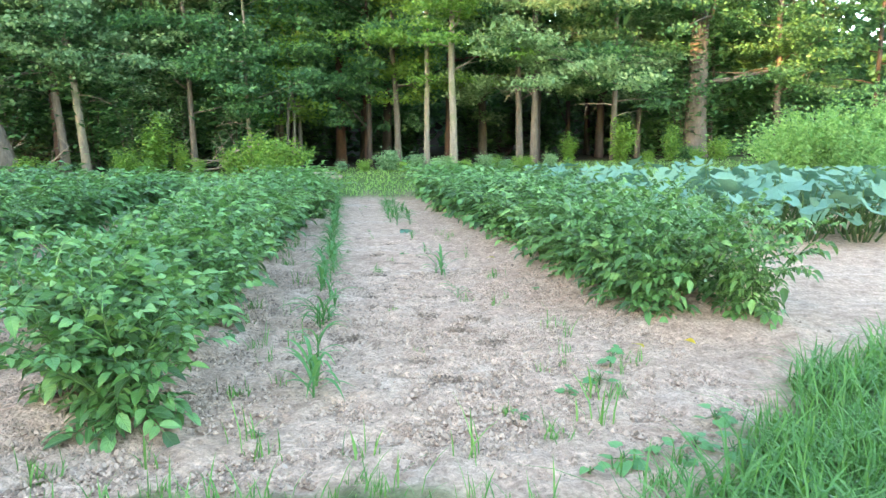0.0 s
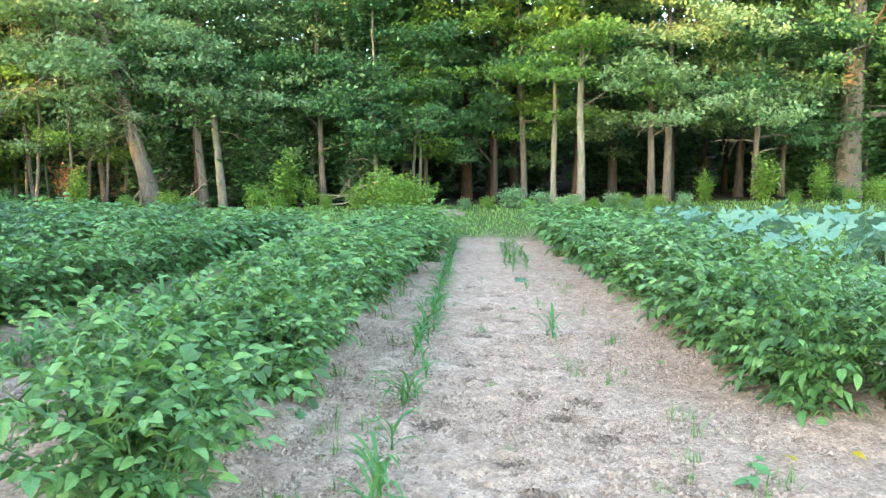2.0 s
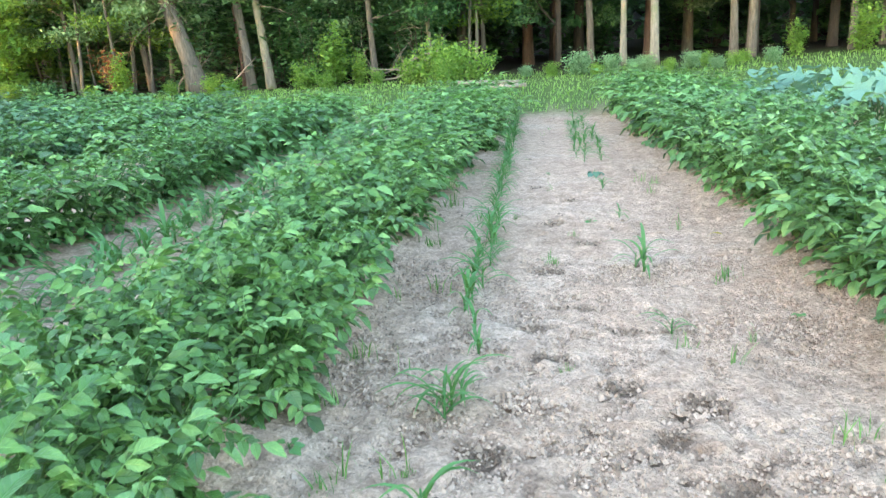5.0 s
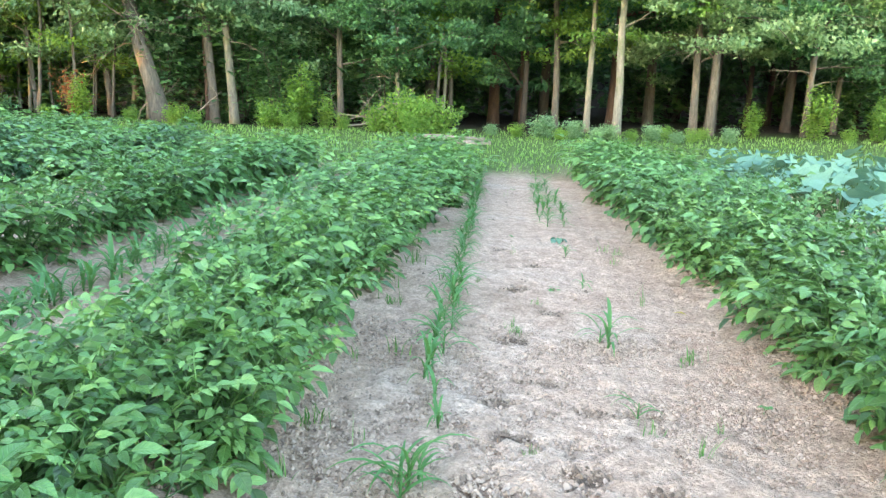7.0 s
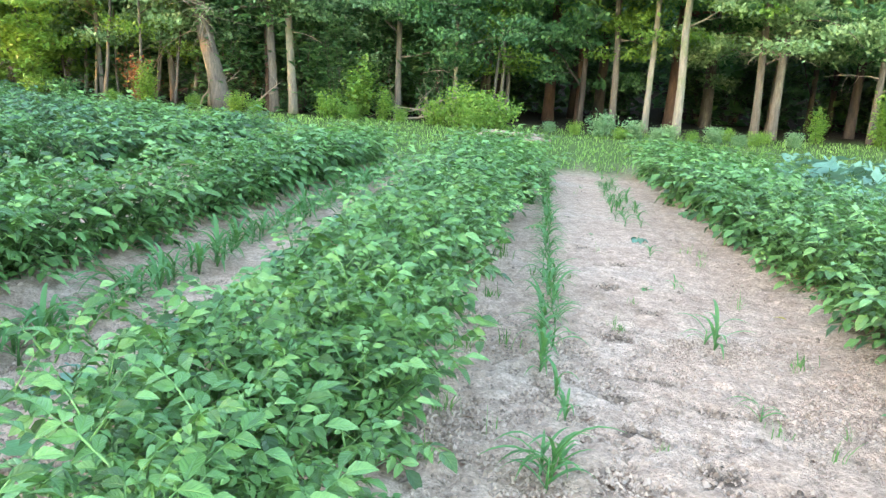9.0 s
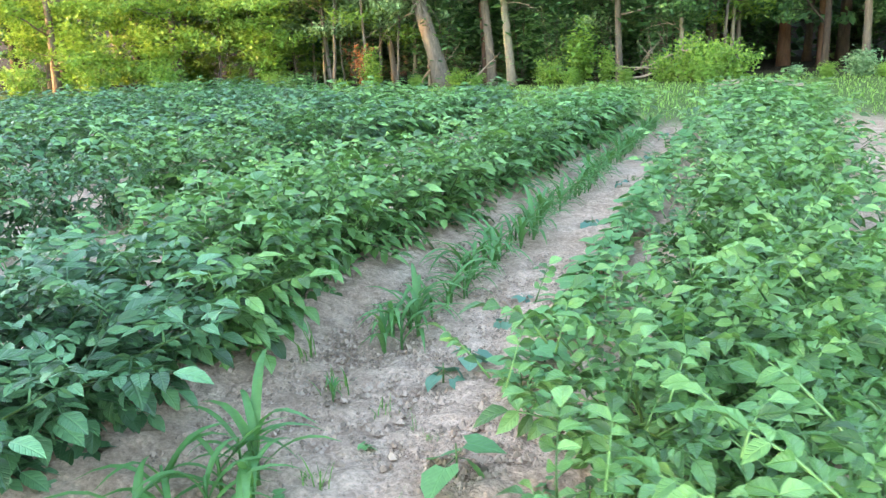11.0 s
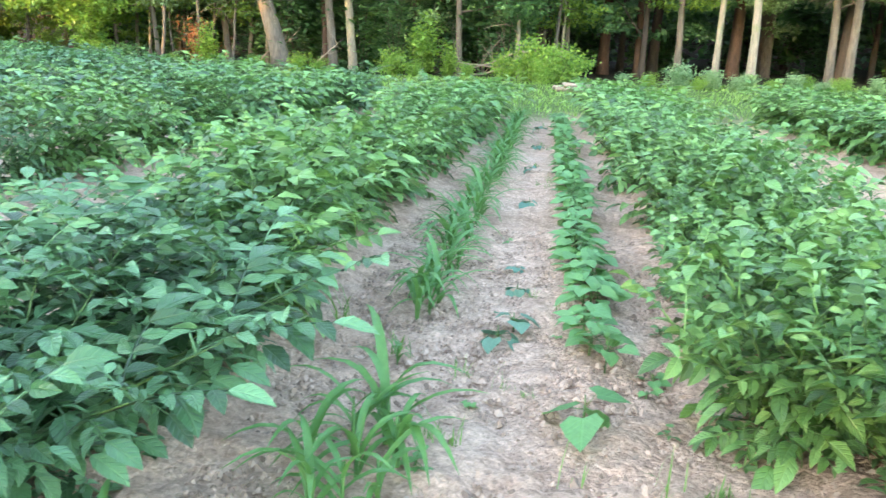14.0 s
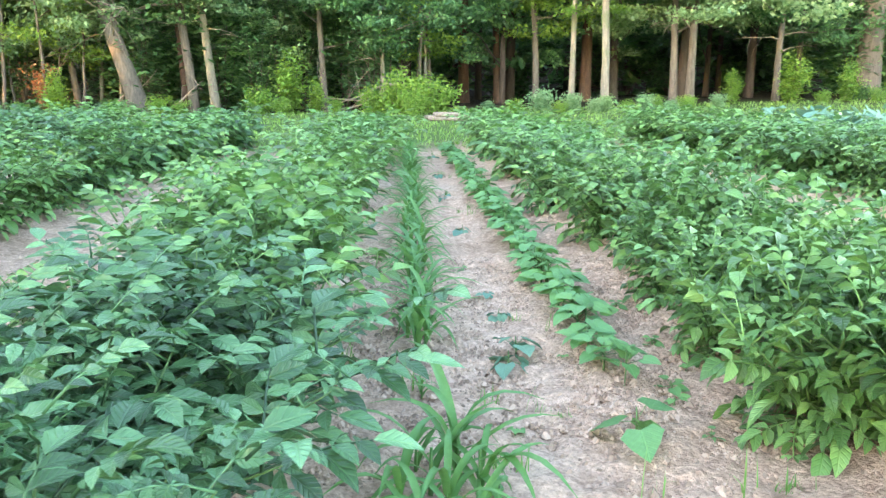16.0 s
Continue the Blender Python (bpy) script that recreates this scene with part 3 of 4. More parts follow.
for k, (x, y) in enumerate(spots):
    src = deep[k % 4]
    m = pose(x, y, float(height(x, y)), 0, 0, rng.uniform(0, 360)) @ Matrix.Scale(rng.uniform(.85, 1.15), 4)
    if k < 4:
        src.matrix_basis = m
    else:
        copy_thing(src, m)

# slim young trees standing close together in the thicket
slim = [tree("young_tree", "slim young tree in a thicket", 250 + k, 8 + k, .05 + .012 * k, (-.08 + .07 * k, 0), 2.4, 2.0, 1500, (BARK_GREY, BARK_PALE, BARK_GREY)[k],
             (PALE_LEAF, TREE_LEAF, BRIGHT_LEAF)[k], .18, 7, "slim young trees", 0, .25, True) for k in range(3)]
for k in range(27):
    x, y = (rng.uniform(-23, -12.8), rng.uniform(30.5, 35)) if k < 20 else (rng.uniform(-9, -1.5), rng.uniform(32.5, 36))
    m = pose(x, y, float(height(x, y)), 0, 0, rng.uniform(-30, 30)) @ Matrix.Scale(rng.uniform(.8, 1.2), 4)
    if k < 3:
        slim[k].matrix_basis = m
    else:
        copy_thing(slim[k % 3], m)

# shrubs and saplings under the edge, and more of the added sun screen
kinds = [shrub("shrub", "leafy green shrub at the wood's edge", 300, 1.5, 1.0, 1500, BRIGHT_LEAF, .15),
         shrub("shrub", "dark green undergrowth shrub", 301, 1.2, 1.1, 1500, TREE_LEAF, .15),
         shrub("sapling", "young broad-leaved sapling at the wood's edge", 302, 2.4, .9, 1600, BRIGHT_LEAF, .19, None, 1.0, .7),
         shrub("weed_clump", "tall rank green weeds", 303, 1.0, .8, 1500, PALE_LEAF, .11, POTATO_STEM, 1.4, .2),
         shrub("sapling", "dark understorey sapling in the wood, also used as unseen sun screen", 304, 4.0, 1.6, 640, TREE_LEAF, .46, None, 1.0, .7),
         shrub("sapling", "slim understorey tree with layered leafy sprays", 305, 5.5, 1.8, 1900, TREE_LEAF, .24, None, 1.6, .8),
         shrub("shrub", "russet-leaved shrub standing in for sunlit dead wood", 306, 3.0, .8, 420, SUNLIT_DEAD_LEAF, .2, DEAD_WOOD, 1.2, .4),
         shrub("weed_clump", "tall bank of rank pale green weeds", 307, 2.5, 1.1, 3000, WEED_LEAF, .12, POTATO_STEM, 1.6, .3)]
PLACED = [(0, -8.2, 30.4, .6), (0, -3.4, 29.0, 1.45), (0, -2.4, 28.7, 1.2), (0, -3.0, 28.2, .75), (0, -4.3, 29.4, .9), (2, -7.2, 30.8, .75), (2, -6.3, 30.6, .55), (0, -5.6, 30.2, .55),
          (2, -14.4, 29.8, .72), (0, -11.4, 30.3, .7), (0, -10.6, 30.0, .55), (0, -12.9, 30.2, .5), (0, -15.6, 29.6, .45), (0, -7.3, 29.9, .6), (2, 9.9, 30.4, .85), (2, 12.0, 30.6, .7), (2, 8.0, 30.6, .55),
          (0, 13.9, 30.4, .9), (0, 11.0, 30.2, .45), (0, 12.9, 30.2, .5), (3, 1.0, 28.5, .7), (3, 2.0, 28.6, .8), (0, 0.2, 28.8, .45), (3, 3.0, 28.4, .7), (0, 1.5, 28.1, .4), (3, 2.6, 28.0, .6), (0, 3.7, 28.3, .4), (3, 5.0, 28.1, .5),
          (3, 4.4, 28.7, .7), (0, 5.6, 28.6, .45), (3, -.6, 29.2, .5), (3, 6.8, 28.8, .65), (0, 5.0, 29.6, .45), (0, 6.2, 29.8, .4),
          (7, 11.4, 21.5, .78), (7, 12.4, 22.5, .9), (7, 12.8, 21.5, 1.0), (7, 13.8, 23, 1.12), (7, 13.0, 24, .9), (7, 14.9, 22, 1.2), (7, 16.2, 24, 1.3), (7, 15.2, 23.2, 1.1), (7, 14.2, 20.3, 1.1), (7, 12.6, 19.6, .85), (7, 15.9, 20.4, 1.3),
          # Russet shrubs stand in for dead wood that the sun lights orange.
          (6, -15.3, 30.9, .62), (6, -15.0, 31.2, .5), (6, -12.6, 32.2, .4),
          (1, -17.5, 29.8, .6), (0, -18.6, 29.8, .7), (1, -20.5, 29.5, .8), (0, -22.5, 28.4, 1.3), (0, -25, 27.5, 1.3), (0, -27.5, 26.5, 1.4), (2, -23.5, 29, 1.3), (2, -26, 27.8, 1.4), (2, -19.5, 31, 1.4)]
SET = len(PLACED)
for k in range(46):
    PLACED.append((4, rng.uniform(-26, 24), rng.uniform(33.5, 48), rng.uniform(.6, 1.2)))
for k in range(20):
    PLACED.append((1, rng.uniform(-24, 22), rng.uniform(31, 38), rng.uniform(.6, 1.1)))
for k in range(40):
    PLACED.append((4, -44 + 2.3 * k, rng.uniform(62, 70), rng.uniform(2.2, 3.2)))
# Enlarged saplings out of view on the left, added to block the sun.
for k in range(58):
    PLACED.append((4, -29.5 - 2.5 * (k % 2) + (4 if k > 31 else 0), -45 + 1.75 * (k if k < 32 else k - 29.5), rng.uniform(2.8, 3.3)))
for k in range(34):
    PLACED.append((4, rng.uniform(-18, 28), rng.uniform(46, 60), rng.uniform(1.2, 1.9)))
for k in range(28):
    PLACED.append((5, rng.uniform(-24, 20), rng.uniform(32.5, 36), rng.uniform(.8, 1.3)))
for k in range(12):
    PLACED.append(((1, 5, 0)[k % 3], rng.uniform(-34, -22), rng.uniform(32.5, 38), rng.uniform(1.0, 1.5)))
used = set()
PLACED = [q for i, q in enumerate(PLACED) if i < SET or q[0] == 6 or not (-2.4 < q[1] < 13 and 20 < q[2] < 45)]
for which, x, y, s in PLACED:
    m = pose(x, y, float(height(x, y)), 0, 0, rng.uniform(0, 360)) @ Matrix.Scale(s, 4)
    if which in used:
        copy_thing(kinds[which], m)
    else:
        kinds[which].matrix_basis = m
        used.add(which)


# ---------- potato rows ----------
crng = random.Random(11)


def leaf_pool(n, low, high, pairs, small, large, detail):
    made = [compound_leaf(crng, crng.uniform(low, high), pairs, crng.uniform(small, large), detail) for _ in range(n)]
    return [(np.concatenate(g.v), g.f, np.concatenate(g.c), g) for g in made]


FULL, MIDDLE, LIGHT = leaf_pool(8, .19, .25, 4, .068, .088, 2), leaf_pool(6, .19, .26, 3, .082, .10, 1), leaf_pool(5, .2, .26, 2, .115, .14, 0)
LEAF_ME = {m.name: [g.mesh("leaf", m) for _, _, _, g in FULL] for m in (POTATO_LEAF, DARK_POTATO_LEAF)}


def potato_plant(seed, single, pool, per=10, skin=POTATO_LEAF, tall=.70, wide=.58):
    """Several leafy stems from one foot; on near plants the stems and `single` outer leaves are parts of their own."""
    r = random.Random(seed)
    top = thing("potato_plant", "bushy blue-green potato plant on a soil ridge" if skin is DARK_POTATO_LEAF else "bushy fresh green potato plant on a soil ridge", "potato plant", "potato plants in rows")
    g, stems = Geo(), Geo()
    outer = []
    n = 9
    for k in range(n):
        a = k * 6.283 / n + r.uniform(-.3, .3)
        out = wide * r.uniform(.25, .95)
        h = tall * r.uniform(.78, 1.04) * (1.0 - .28 * (out / wide) ** 2)
        pts = [Vector((out * s ** 1.4 * math.cos(a), out * s ** 1.4 * math.sin(a), h * s * .93 - .03 * (s == 0))) for s in (0, .25, .5, .7, .86)]
        stems.tube(pts, [.0065, .0055, .0045, .0035, .002], 4)
        if single:
            part("stem", stems.mesh("stem", POTATO_STEM), top)
            stems = Geo()
        for q in range(per):
            s = .07 + .89 * (q + r.uniform(0, .5)) / (per - .5)
            p = Vector((out * s ** 1.4 * math.cos(a), out * s ** 1.4 * math.sin(a), h * s * .93))
            b = a + q * 2.4 * (.62 if s > .55 else .4) + r.uniform(-.5, .5)
            lift = 1.1 * s - .4 + r.uniform(-.15, .3)
            m = leaf_frame(p, (math.cos(b), math.sin(b), lift), (0, 0, 1), r.uniform(.8, 1.12) * (1.0 if s < .8 else .78), r.uniform(-.35, .35))
            i = r.randrange(len(pool))
            if len(outer) < single and q in (2, 5, 7):
                outer.append((i, m))
            else:
                v, f, own, _ = pool[i]
                g.add(moved(v, m), f, own)
    if not single:
        part("stem", stems.mesh("stem", POTATO_STEM), top)["kind"] = "stuff"
    part("foliage", g.mesh("foliage", skin), top)["kind"] = "stuff"
    for i, m in outer:
        part("leaf", LEAF_ME[skin.name][i], top, "", m)
    return top


near_plants = [potato_plant(400 + k, 14, FULL, 13) for k in range(5)]
dark_plants = [potato_plant(410 + k, 14, FULL, 13, DARK_POTATO_LEAF) for k in range(4)]
mid_plants = [potato_plant(420 + k, 0, MIDDLE, 9) for k in range(4)]
dark_mid_plants = [potato_plant(425 + k, 0, MIDDLE, 9, DARK_POTATO_LEAF) for k in range(3)]
far_plants = [potato_plant(430 + k, 0, LIGHT, 9) for k in range(4)]
dark_far_plants = [potato_plant(435 + k, 0, LIGHT, 9, DARK_POTATO_LEAF) for k in range(3)]
taken = set()
prng = random.Random(5)
for ri, (cx, y0, y1) in enumerate(ROWS):
    y = y0
    while y < y1:
        dark = (ri == 2 and y < 6.1) or (ri > 2 and ri < 8 and prng.random() < .35)
        if y < 8.0 and ri in (0, 1, 2, 8):
            pool = dark_plants if dark else near_plants
        elif y < 12 and ri in (0, 1, 2, 3, 8):
            pool = dark_mid_plants if dark else mid_plants
        else:
            pool = dark_far_plants if dark else far_plants
        src = prng.choice(pool)
        wide_row = ri == 1 and y > 5.4
        x = cx + (prng.choice((-.14, 0, .16) if y < 8 else (-.28, 0, .1)) if wide_row else prng.choice((.03 if 5.2 < y < 6.6 else -.05, -.38)) if ri == 2 and 4.7 < y < 9 else 0) + prng.uniform(-.09, .09) + .016 * max(y - 7, 0) * (cx > -2 and cx < 0)
        s = prng.uniform(.88, 1.12) * min(.93 + .028 * max(y - 5, 0), 1.24) * (1.16 if ri == 2 and y < 7 else 1)
        m = pose(x, y, float(height(x, y)) - .01, 0, 0, prng.uniform(0, 360)) @ Matrix.Diagonal((s, s, prng.uniform(.92, 1.1) * (.85 if ri == 1 and y < 7.4 else .98 if ri == 2 and y < 8 else 1.07 if ri in (0, 8) else 1.0), 1))
        if src in taken:
            copy_thing(src, m)
        else:
            src.matrix_basis = m
            taken.add(src)
        y += prng.uniform(.33, .47) * (.62 if wide_row else .6 if ri == 2 and y < 9 else 1) * (1 if ri < 4 or ri == 8 else 1.5)
spare = [p for pool in (near_plants, dark_plants, mid_plants, dark_mid_plants, far_plants, dark_far_plants) for p in pool if p not in taken]
for k, src in enumerate(spare):
    src.matrix_basis = pose(-4.3, 5.1 + .8 * k, float(height(-4.3, 5.1 + .8 * k)) - .01, 0, 0, 60 * k) @ Matrix.Scale(.95, 4)
for k, (x, y, s) in enumerate(((-1.44, 4.62, 1.06), (-1.98, 5.92, 1.02), (-1.97, 6.75, .9), (-1.95, 7.6, .9), (-1.0, 14.5, .85), (-.95, 16.5, .9))):
    copy_thing(near_plants[k % 5], pose(x, y, float(height(x, y)) - .01, 0, 0, 77 * k) @ Matrix.Scale(s / near_plants[k % 5].scale[0], 4))


def place_all(sources, spots_, seed, lo=.85, hi=1.15, sink=.01):
    """Stand sources, in turn and at random turns, on all the spots (x, y) or (x, y, size)."""
    r = random.Random(seed)
    for k, spot in enumerate(spots_):
        x, y = spot[0], spot[1]
        s = (spot[2] if len(spot) > 2 else 1.0) * r.uniform(lo, hi)
        src = sources[k % len(sources)]
        turn = pose(x, y, float(height(x, y)) - sink, 0, 0, r.uniform(0, 360))
        if k < len(sources):
            src.matrix_basis = turn
        else:
            copy_thing(src, turn @ Matrix.Scale(s, 4))


# ---------- young maize ----------
def maize_blade(r, length, width):
    """A long strap leaf along +y that rises, arches over and tapers, folded along its rib."""
    g = Geo()
    v, f = [], []
    n = 6
    arch = r.uniform(.5, 1.2)
    for i in range(n + 1):
        s = i / n
        y, z = length * (.55 * s + .1 * s * s), length * (.85 * s - .72 * arch * s * s)
        w = width * (.55 + 1.2 * s - 1.75 * s * s) * .9 if i < n else 0.0004
        v += [(-w, y, z + w * .45), (0, y, z), (w, y, z + w * .45)]
        if i:
            a, b = 3 * (i - 1), 3 * i
            f += [(a, a + 1, b + 1, b), (a + 1, a + 2, b + 2, b + 1)]
    g.add(v, f)
    return g


mr = random.Random(21)
BLADES = [maize_blade(mr, mr.uniform(.30, .44), .0165).mesh("blade", MAIZE_LEAF) for _ in range(5)]


def maize_plant(seed, n):
    r = random.Random(seed)
    top = thing("maize_seedling", "young maize seedling with arching strap leaves", "maize plant", "maize seedlings in rows")
    g = Geo()
    g.tube([(0, 0, -.02), (0, 0, .06), (.005, 0, .14)], [.007, .006, .004], 5)
    part("stalk", g.mesh("stalk", MAIZE_LEAF), top)
    for k in range(n):
        a = 180 * k + r.uniform(-40, 40)
        part("blade", BLADES[r.randrange(5)], top, "", pose(0, 0, .01 + .12 * k / n, r.uniform(-18, 22), 0, a) @ Matrix.Scale(r.uniform(.7, 1.1), 4))
    return top


maize = [maize_plant(500 + k, 6 + k % 3) for k in range(6)]
mspots = [(-.70, 4.98, .75), (-.69, 5.12, .95), (-.72, 5.25, .9), (-.70, 5.7, .5), (-.71, 6.42, .8), (-.69, 6.5, 1.0), (-.73, 6.56, .85), (-.66, 6.6, .7), (-.62, 7.1, .6), (-.66, 7.4, .75),
          (.33, 7.39, .7), (.34, 8.5, .95), (.30, 8.6, .7), (.35, 10.1, .5), (.32, 11.4, .6), (-3.2, 5.5, 1.2), (-3.24, 5.62, 1.25), (-3.16, 5.7, 1.2), (-3.28, 5.78, 1.0), (-3.2, 5.35, 1.0), (-3.26, 6.85, 1.25), (-3.22, 6.95, 1.3), (-3.3, 7.03, 1.2), (-3.2, 7.1, 1.2), (-3.27, 7.17, 1.1),
          (-3.6, 4.9, 1.0), (-3.25, 6.35, .5), (-3.33, 5.48, 1.2), (-3.1, 5.58, 1.2), (-3.27, 5.3, 1.15), (-3.12, 5.42, 1.0)]
y = 7.7
while y < 19:
    mspots.append((-.69 + mr.uniform(-.05, .05), y, mr.uniform(.65, 1.0)))
    y += mr.uniform(.09, .19)
y = 7.2
while y < 17.6:
    mspots.append((-3.24 + mr.uniform(-.07, .07), y, mr.uniform(.85, 1.3)))
    y += mr.uniform(.07, .13)
for k in range(44):
    mspots.append((.35 + mr.uniform(-.18, .2), mr.uniform(13, 18.8), mr.uniform(.5, .85)))
place_all(maize, mspots, 22)


# ---------- beans ----------
HEART_V = np.array([(0, .02, 0), (-.30, -.10, .02), (-.50, .22, .05), (-.32, .62, .03), (0, 1, -.10), (.32, .62, .03), (.50, .22, .05), (.30, -.10, .02), (0, .4, -.02)], float)
HEART_F = [(0, 8, 2, 1), (2, 8, 3), (3, 8, 4), (4, 8, 5), (5, 8, 6), (6, 8, 0, 7)]
hg = Geo()
hg.add(HEART_V, HEART_F, HEART_V)
BEAN_ME = hg.mesh("leaf", BEAN_LEAF)


def bean_plant(seed, n=7, name="bean_plant", label="low bean plant with heart-shaped leaves", cat="bean plant", group="bean row", me=None, size=.085, high=.13, hang=(-.45, .2)):
    r = random.Random(seed)
    top = thing(name, label, cat, group)
    g = Geo()
    g.tube([(0, 0, -.02), (.004, 0, high * .5), (0, .004, high)], [.005, .004, .003], 4)
    for k in range(n):
        a = k * 2.4 + r.uniform(-.4, .4)
        out = size * r.uniform(.25, .8)
        z = high * r.uniform(.45, 1.15)
        p = Vector((out * math.cos(a), out * math.sin(a), z))
        m = leaf_frame(p, (math.cos(a), math.sin(a), r.uniform(*hang)), (0, 0, 1), size * r.uniform(.75, 1.2), r.uniform(-.4, .4))
        part("leaf", me or BEAN_ME, top, "", m)
        g.tube([(0, 0, high * .6), tuple(p)], [.002, .0015], 3)
    part("stem", g.mesh("stem", POTATO_STEM), top)["kind"] = "stuff"
    return top


beans = [bean_plant(520 + k) for k in range(5)]
bspots = []
y = 6.38
while y < 17.6:
    bspots.append((-2.5 + mr.uniform(-.045, .045) - .008 * (y - 6), y, mr.uniform(1.0, 1.35)))
    y += mr.uniform(.075, .12) * (1 if y < 11 else 1.4)
place_all(beans, bspots, 23)
stand(bean_plant(530, 4, "seedling", "single seedling with large bright leaves", "seedling", "", None, .115, .12, (-1.6, .1)), -2.57, 5.9)
small = [bean_plant(531, 5, "weed", "small broad-leaved weed in bare soil", "weed", "small weeds", None, .035, .04), bean_plant(532, 6, "weed", "small broad-leaved weed in bare soil", "weed", "small weeds", None, .045, .05)]
place_all(small, [(-2.34, 6.2), (-2.3, 6.35), (-2.94, 6.02), (-2.3, 5.95, .8), (-2.65, 6.7, .7), (-3.05, 5.6), (-2.15, 6.6, .9), (-2.2, 6.9, .8), (.85, 5.35, 1.9), (.7, 5.05, 1.3), (.95, 5.6, 1.2), (-2.26, 4.87, 2.0), (-2.4, 5.1, 1.4),
                  (.5, 4.9, 1), (.2, 4.6, 1), (.45, 4.05, 1.3), (.62, 4.15, 1.4), (.8, 4.2, 1.3), (.3, 3.98, 1.2), (1.0, 4.45, 1.3), (.7, 4.05, 1.2), (.9, 4.1, 1.4), (-.9, 4.5, 1.0), (-1.25, 6.1, 1), (1.0, 7.6, .9), (-2.2, 7.5, .8), (-2.95, 8.4, .8), (.1, 9.9, .8), (-.2, 12.3, .9)], 24)

# ---------- squash ----------
rim = []
for k in range(15):
    a = math.radians(-160 + 320 * k / 14) + math.pi / 2
    r_ = .5 * (1 + .16 * math.cos(5 * (a - math.pi / 2))) * (1 + .05 * math.sin(k * 5.1))
    rim.append((r_ * math.cos(a), r_ * math.sin(a) + .18, .07 * math.cos(3 * a) + .03))
sg = Geo()
inner = [(x * .5, .18 * .5 + y_ * .5, -.03 + z * .2) for x, y_, z in rim]
sg.add([(0, 0, -.02)] + inner + rim, [(0, i + 1, i + 2) for i in range(14)] + [(i + 1, i + 16, i + 17, i + 2) for i in range(14)])
SQUASH_ME = sg.mesh("leaf", SQUASH_LEAF)
rg = Geo()
rg.add(HEART_V * np.array([1.05, .9, 1.4]), HEART_F, HEART_V)
ROUND_ME = rg.mesh("leaf", SQUASH_LEAF)
seedlings = [bean_plant(540 + k, 5, "squash_seedling", "small blue-green squash seedling in bare soil", "squash plant", "squash seedlings", ROUND_ME, .095, .10, (-1.6, .1)) for k in range(2)]
place_all(seedlings, [(-2.89, 6.62, .95), (-2.83, 6.8, .75), (-2.84, 7.36, .6), (-2.86, 7.75, .55), (-2.85, 9.7, .9), (-2.9, 11.5, .8), (-2.88, 13.6, .9), (-2.9, 15.6, 1), (.3, 12.2, .8)], 25)


def squash_plant(seed):
    r = random.Random(seed)
    top = thing("squash_plant", "sprawling squash plant with large blue-green leaves", "squash plant", "squash patch")
    g = Geo()
    for k in range(20):
        a = k * 2.4 + r.uniform(-.4, .4)
        out = .75 * math.sqrt((k + .5) / 20)
        z = r.uniform(.45, .85) * (1.1 - .45 * out)
        p = Vector((out * math.cos(a), out * math.sin(a), z))
        g.tube([(out * .25 * math.cos(a), out * .25 * math.sin(a), -.03), tuple(p * .75), tuple(p)], [.011, .009, .006], 4)
        part("leaf", SQUASH_ME, top, "", leaf_frame(p, (math.cos(a) + r.uniform(-.4, .4), math.sin(a) + r.uniform(-.4, .4), r.uniform(-.9, .25)), (0, 0, 1), r.uniform(.22, .35), r.uniform(-.5, .5)))
    part("leaf_stalk", g.mesh("leaf_stalk", POTATO_STEM), top)["kind"] = "stuff"
    return top


patch = [squash_plant(550 + k) for k in range(3)]
sspots = []
for yy in np.arange(10.4, 19.5, 1.05):
    for xx in (4.1, 5.2, 6.3, 7.4, 8.5, 9.6):
        if xx < 9 or yy < 16:
            sspots.append((xx + mr.uniform(-.3, .3), yy + mr.uniform(-.3, .3) + .15 * (xx - 4)))
place_all(patch, sspots, 26, .9, 1.15)

# ---------- grass tufts and weeds in the beds ----------
nr = np.random.default_rng(31)


def tuft(seed, n, h0, h1, w=.006, bend=.7, spread_=.03):
    r = np.random.default_rng(seed)
    top = thing("grass_tuft", "small tuft of weedy grass in bare soil", "grass tuft", "grass tufts in the beds")
    g = blade_geo(r, n, lambda k: np.column_stack([r.normal(0, spread_, k), r.normal(0, spread_, k), np.full(k, -.01)]), h0, h1, w, bend)
    part("grass", g.mesh("grass", GRASS), top)["kind"] = "stuff"
    return top


tufts = [tuft(560, 14, .05, .13), tuft(561, 9, .06, .17), tuft(562, 22, .04, .1), tuft(563, 6, .08, .2, .005)]
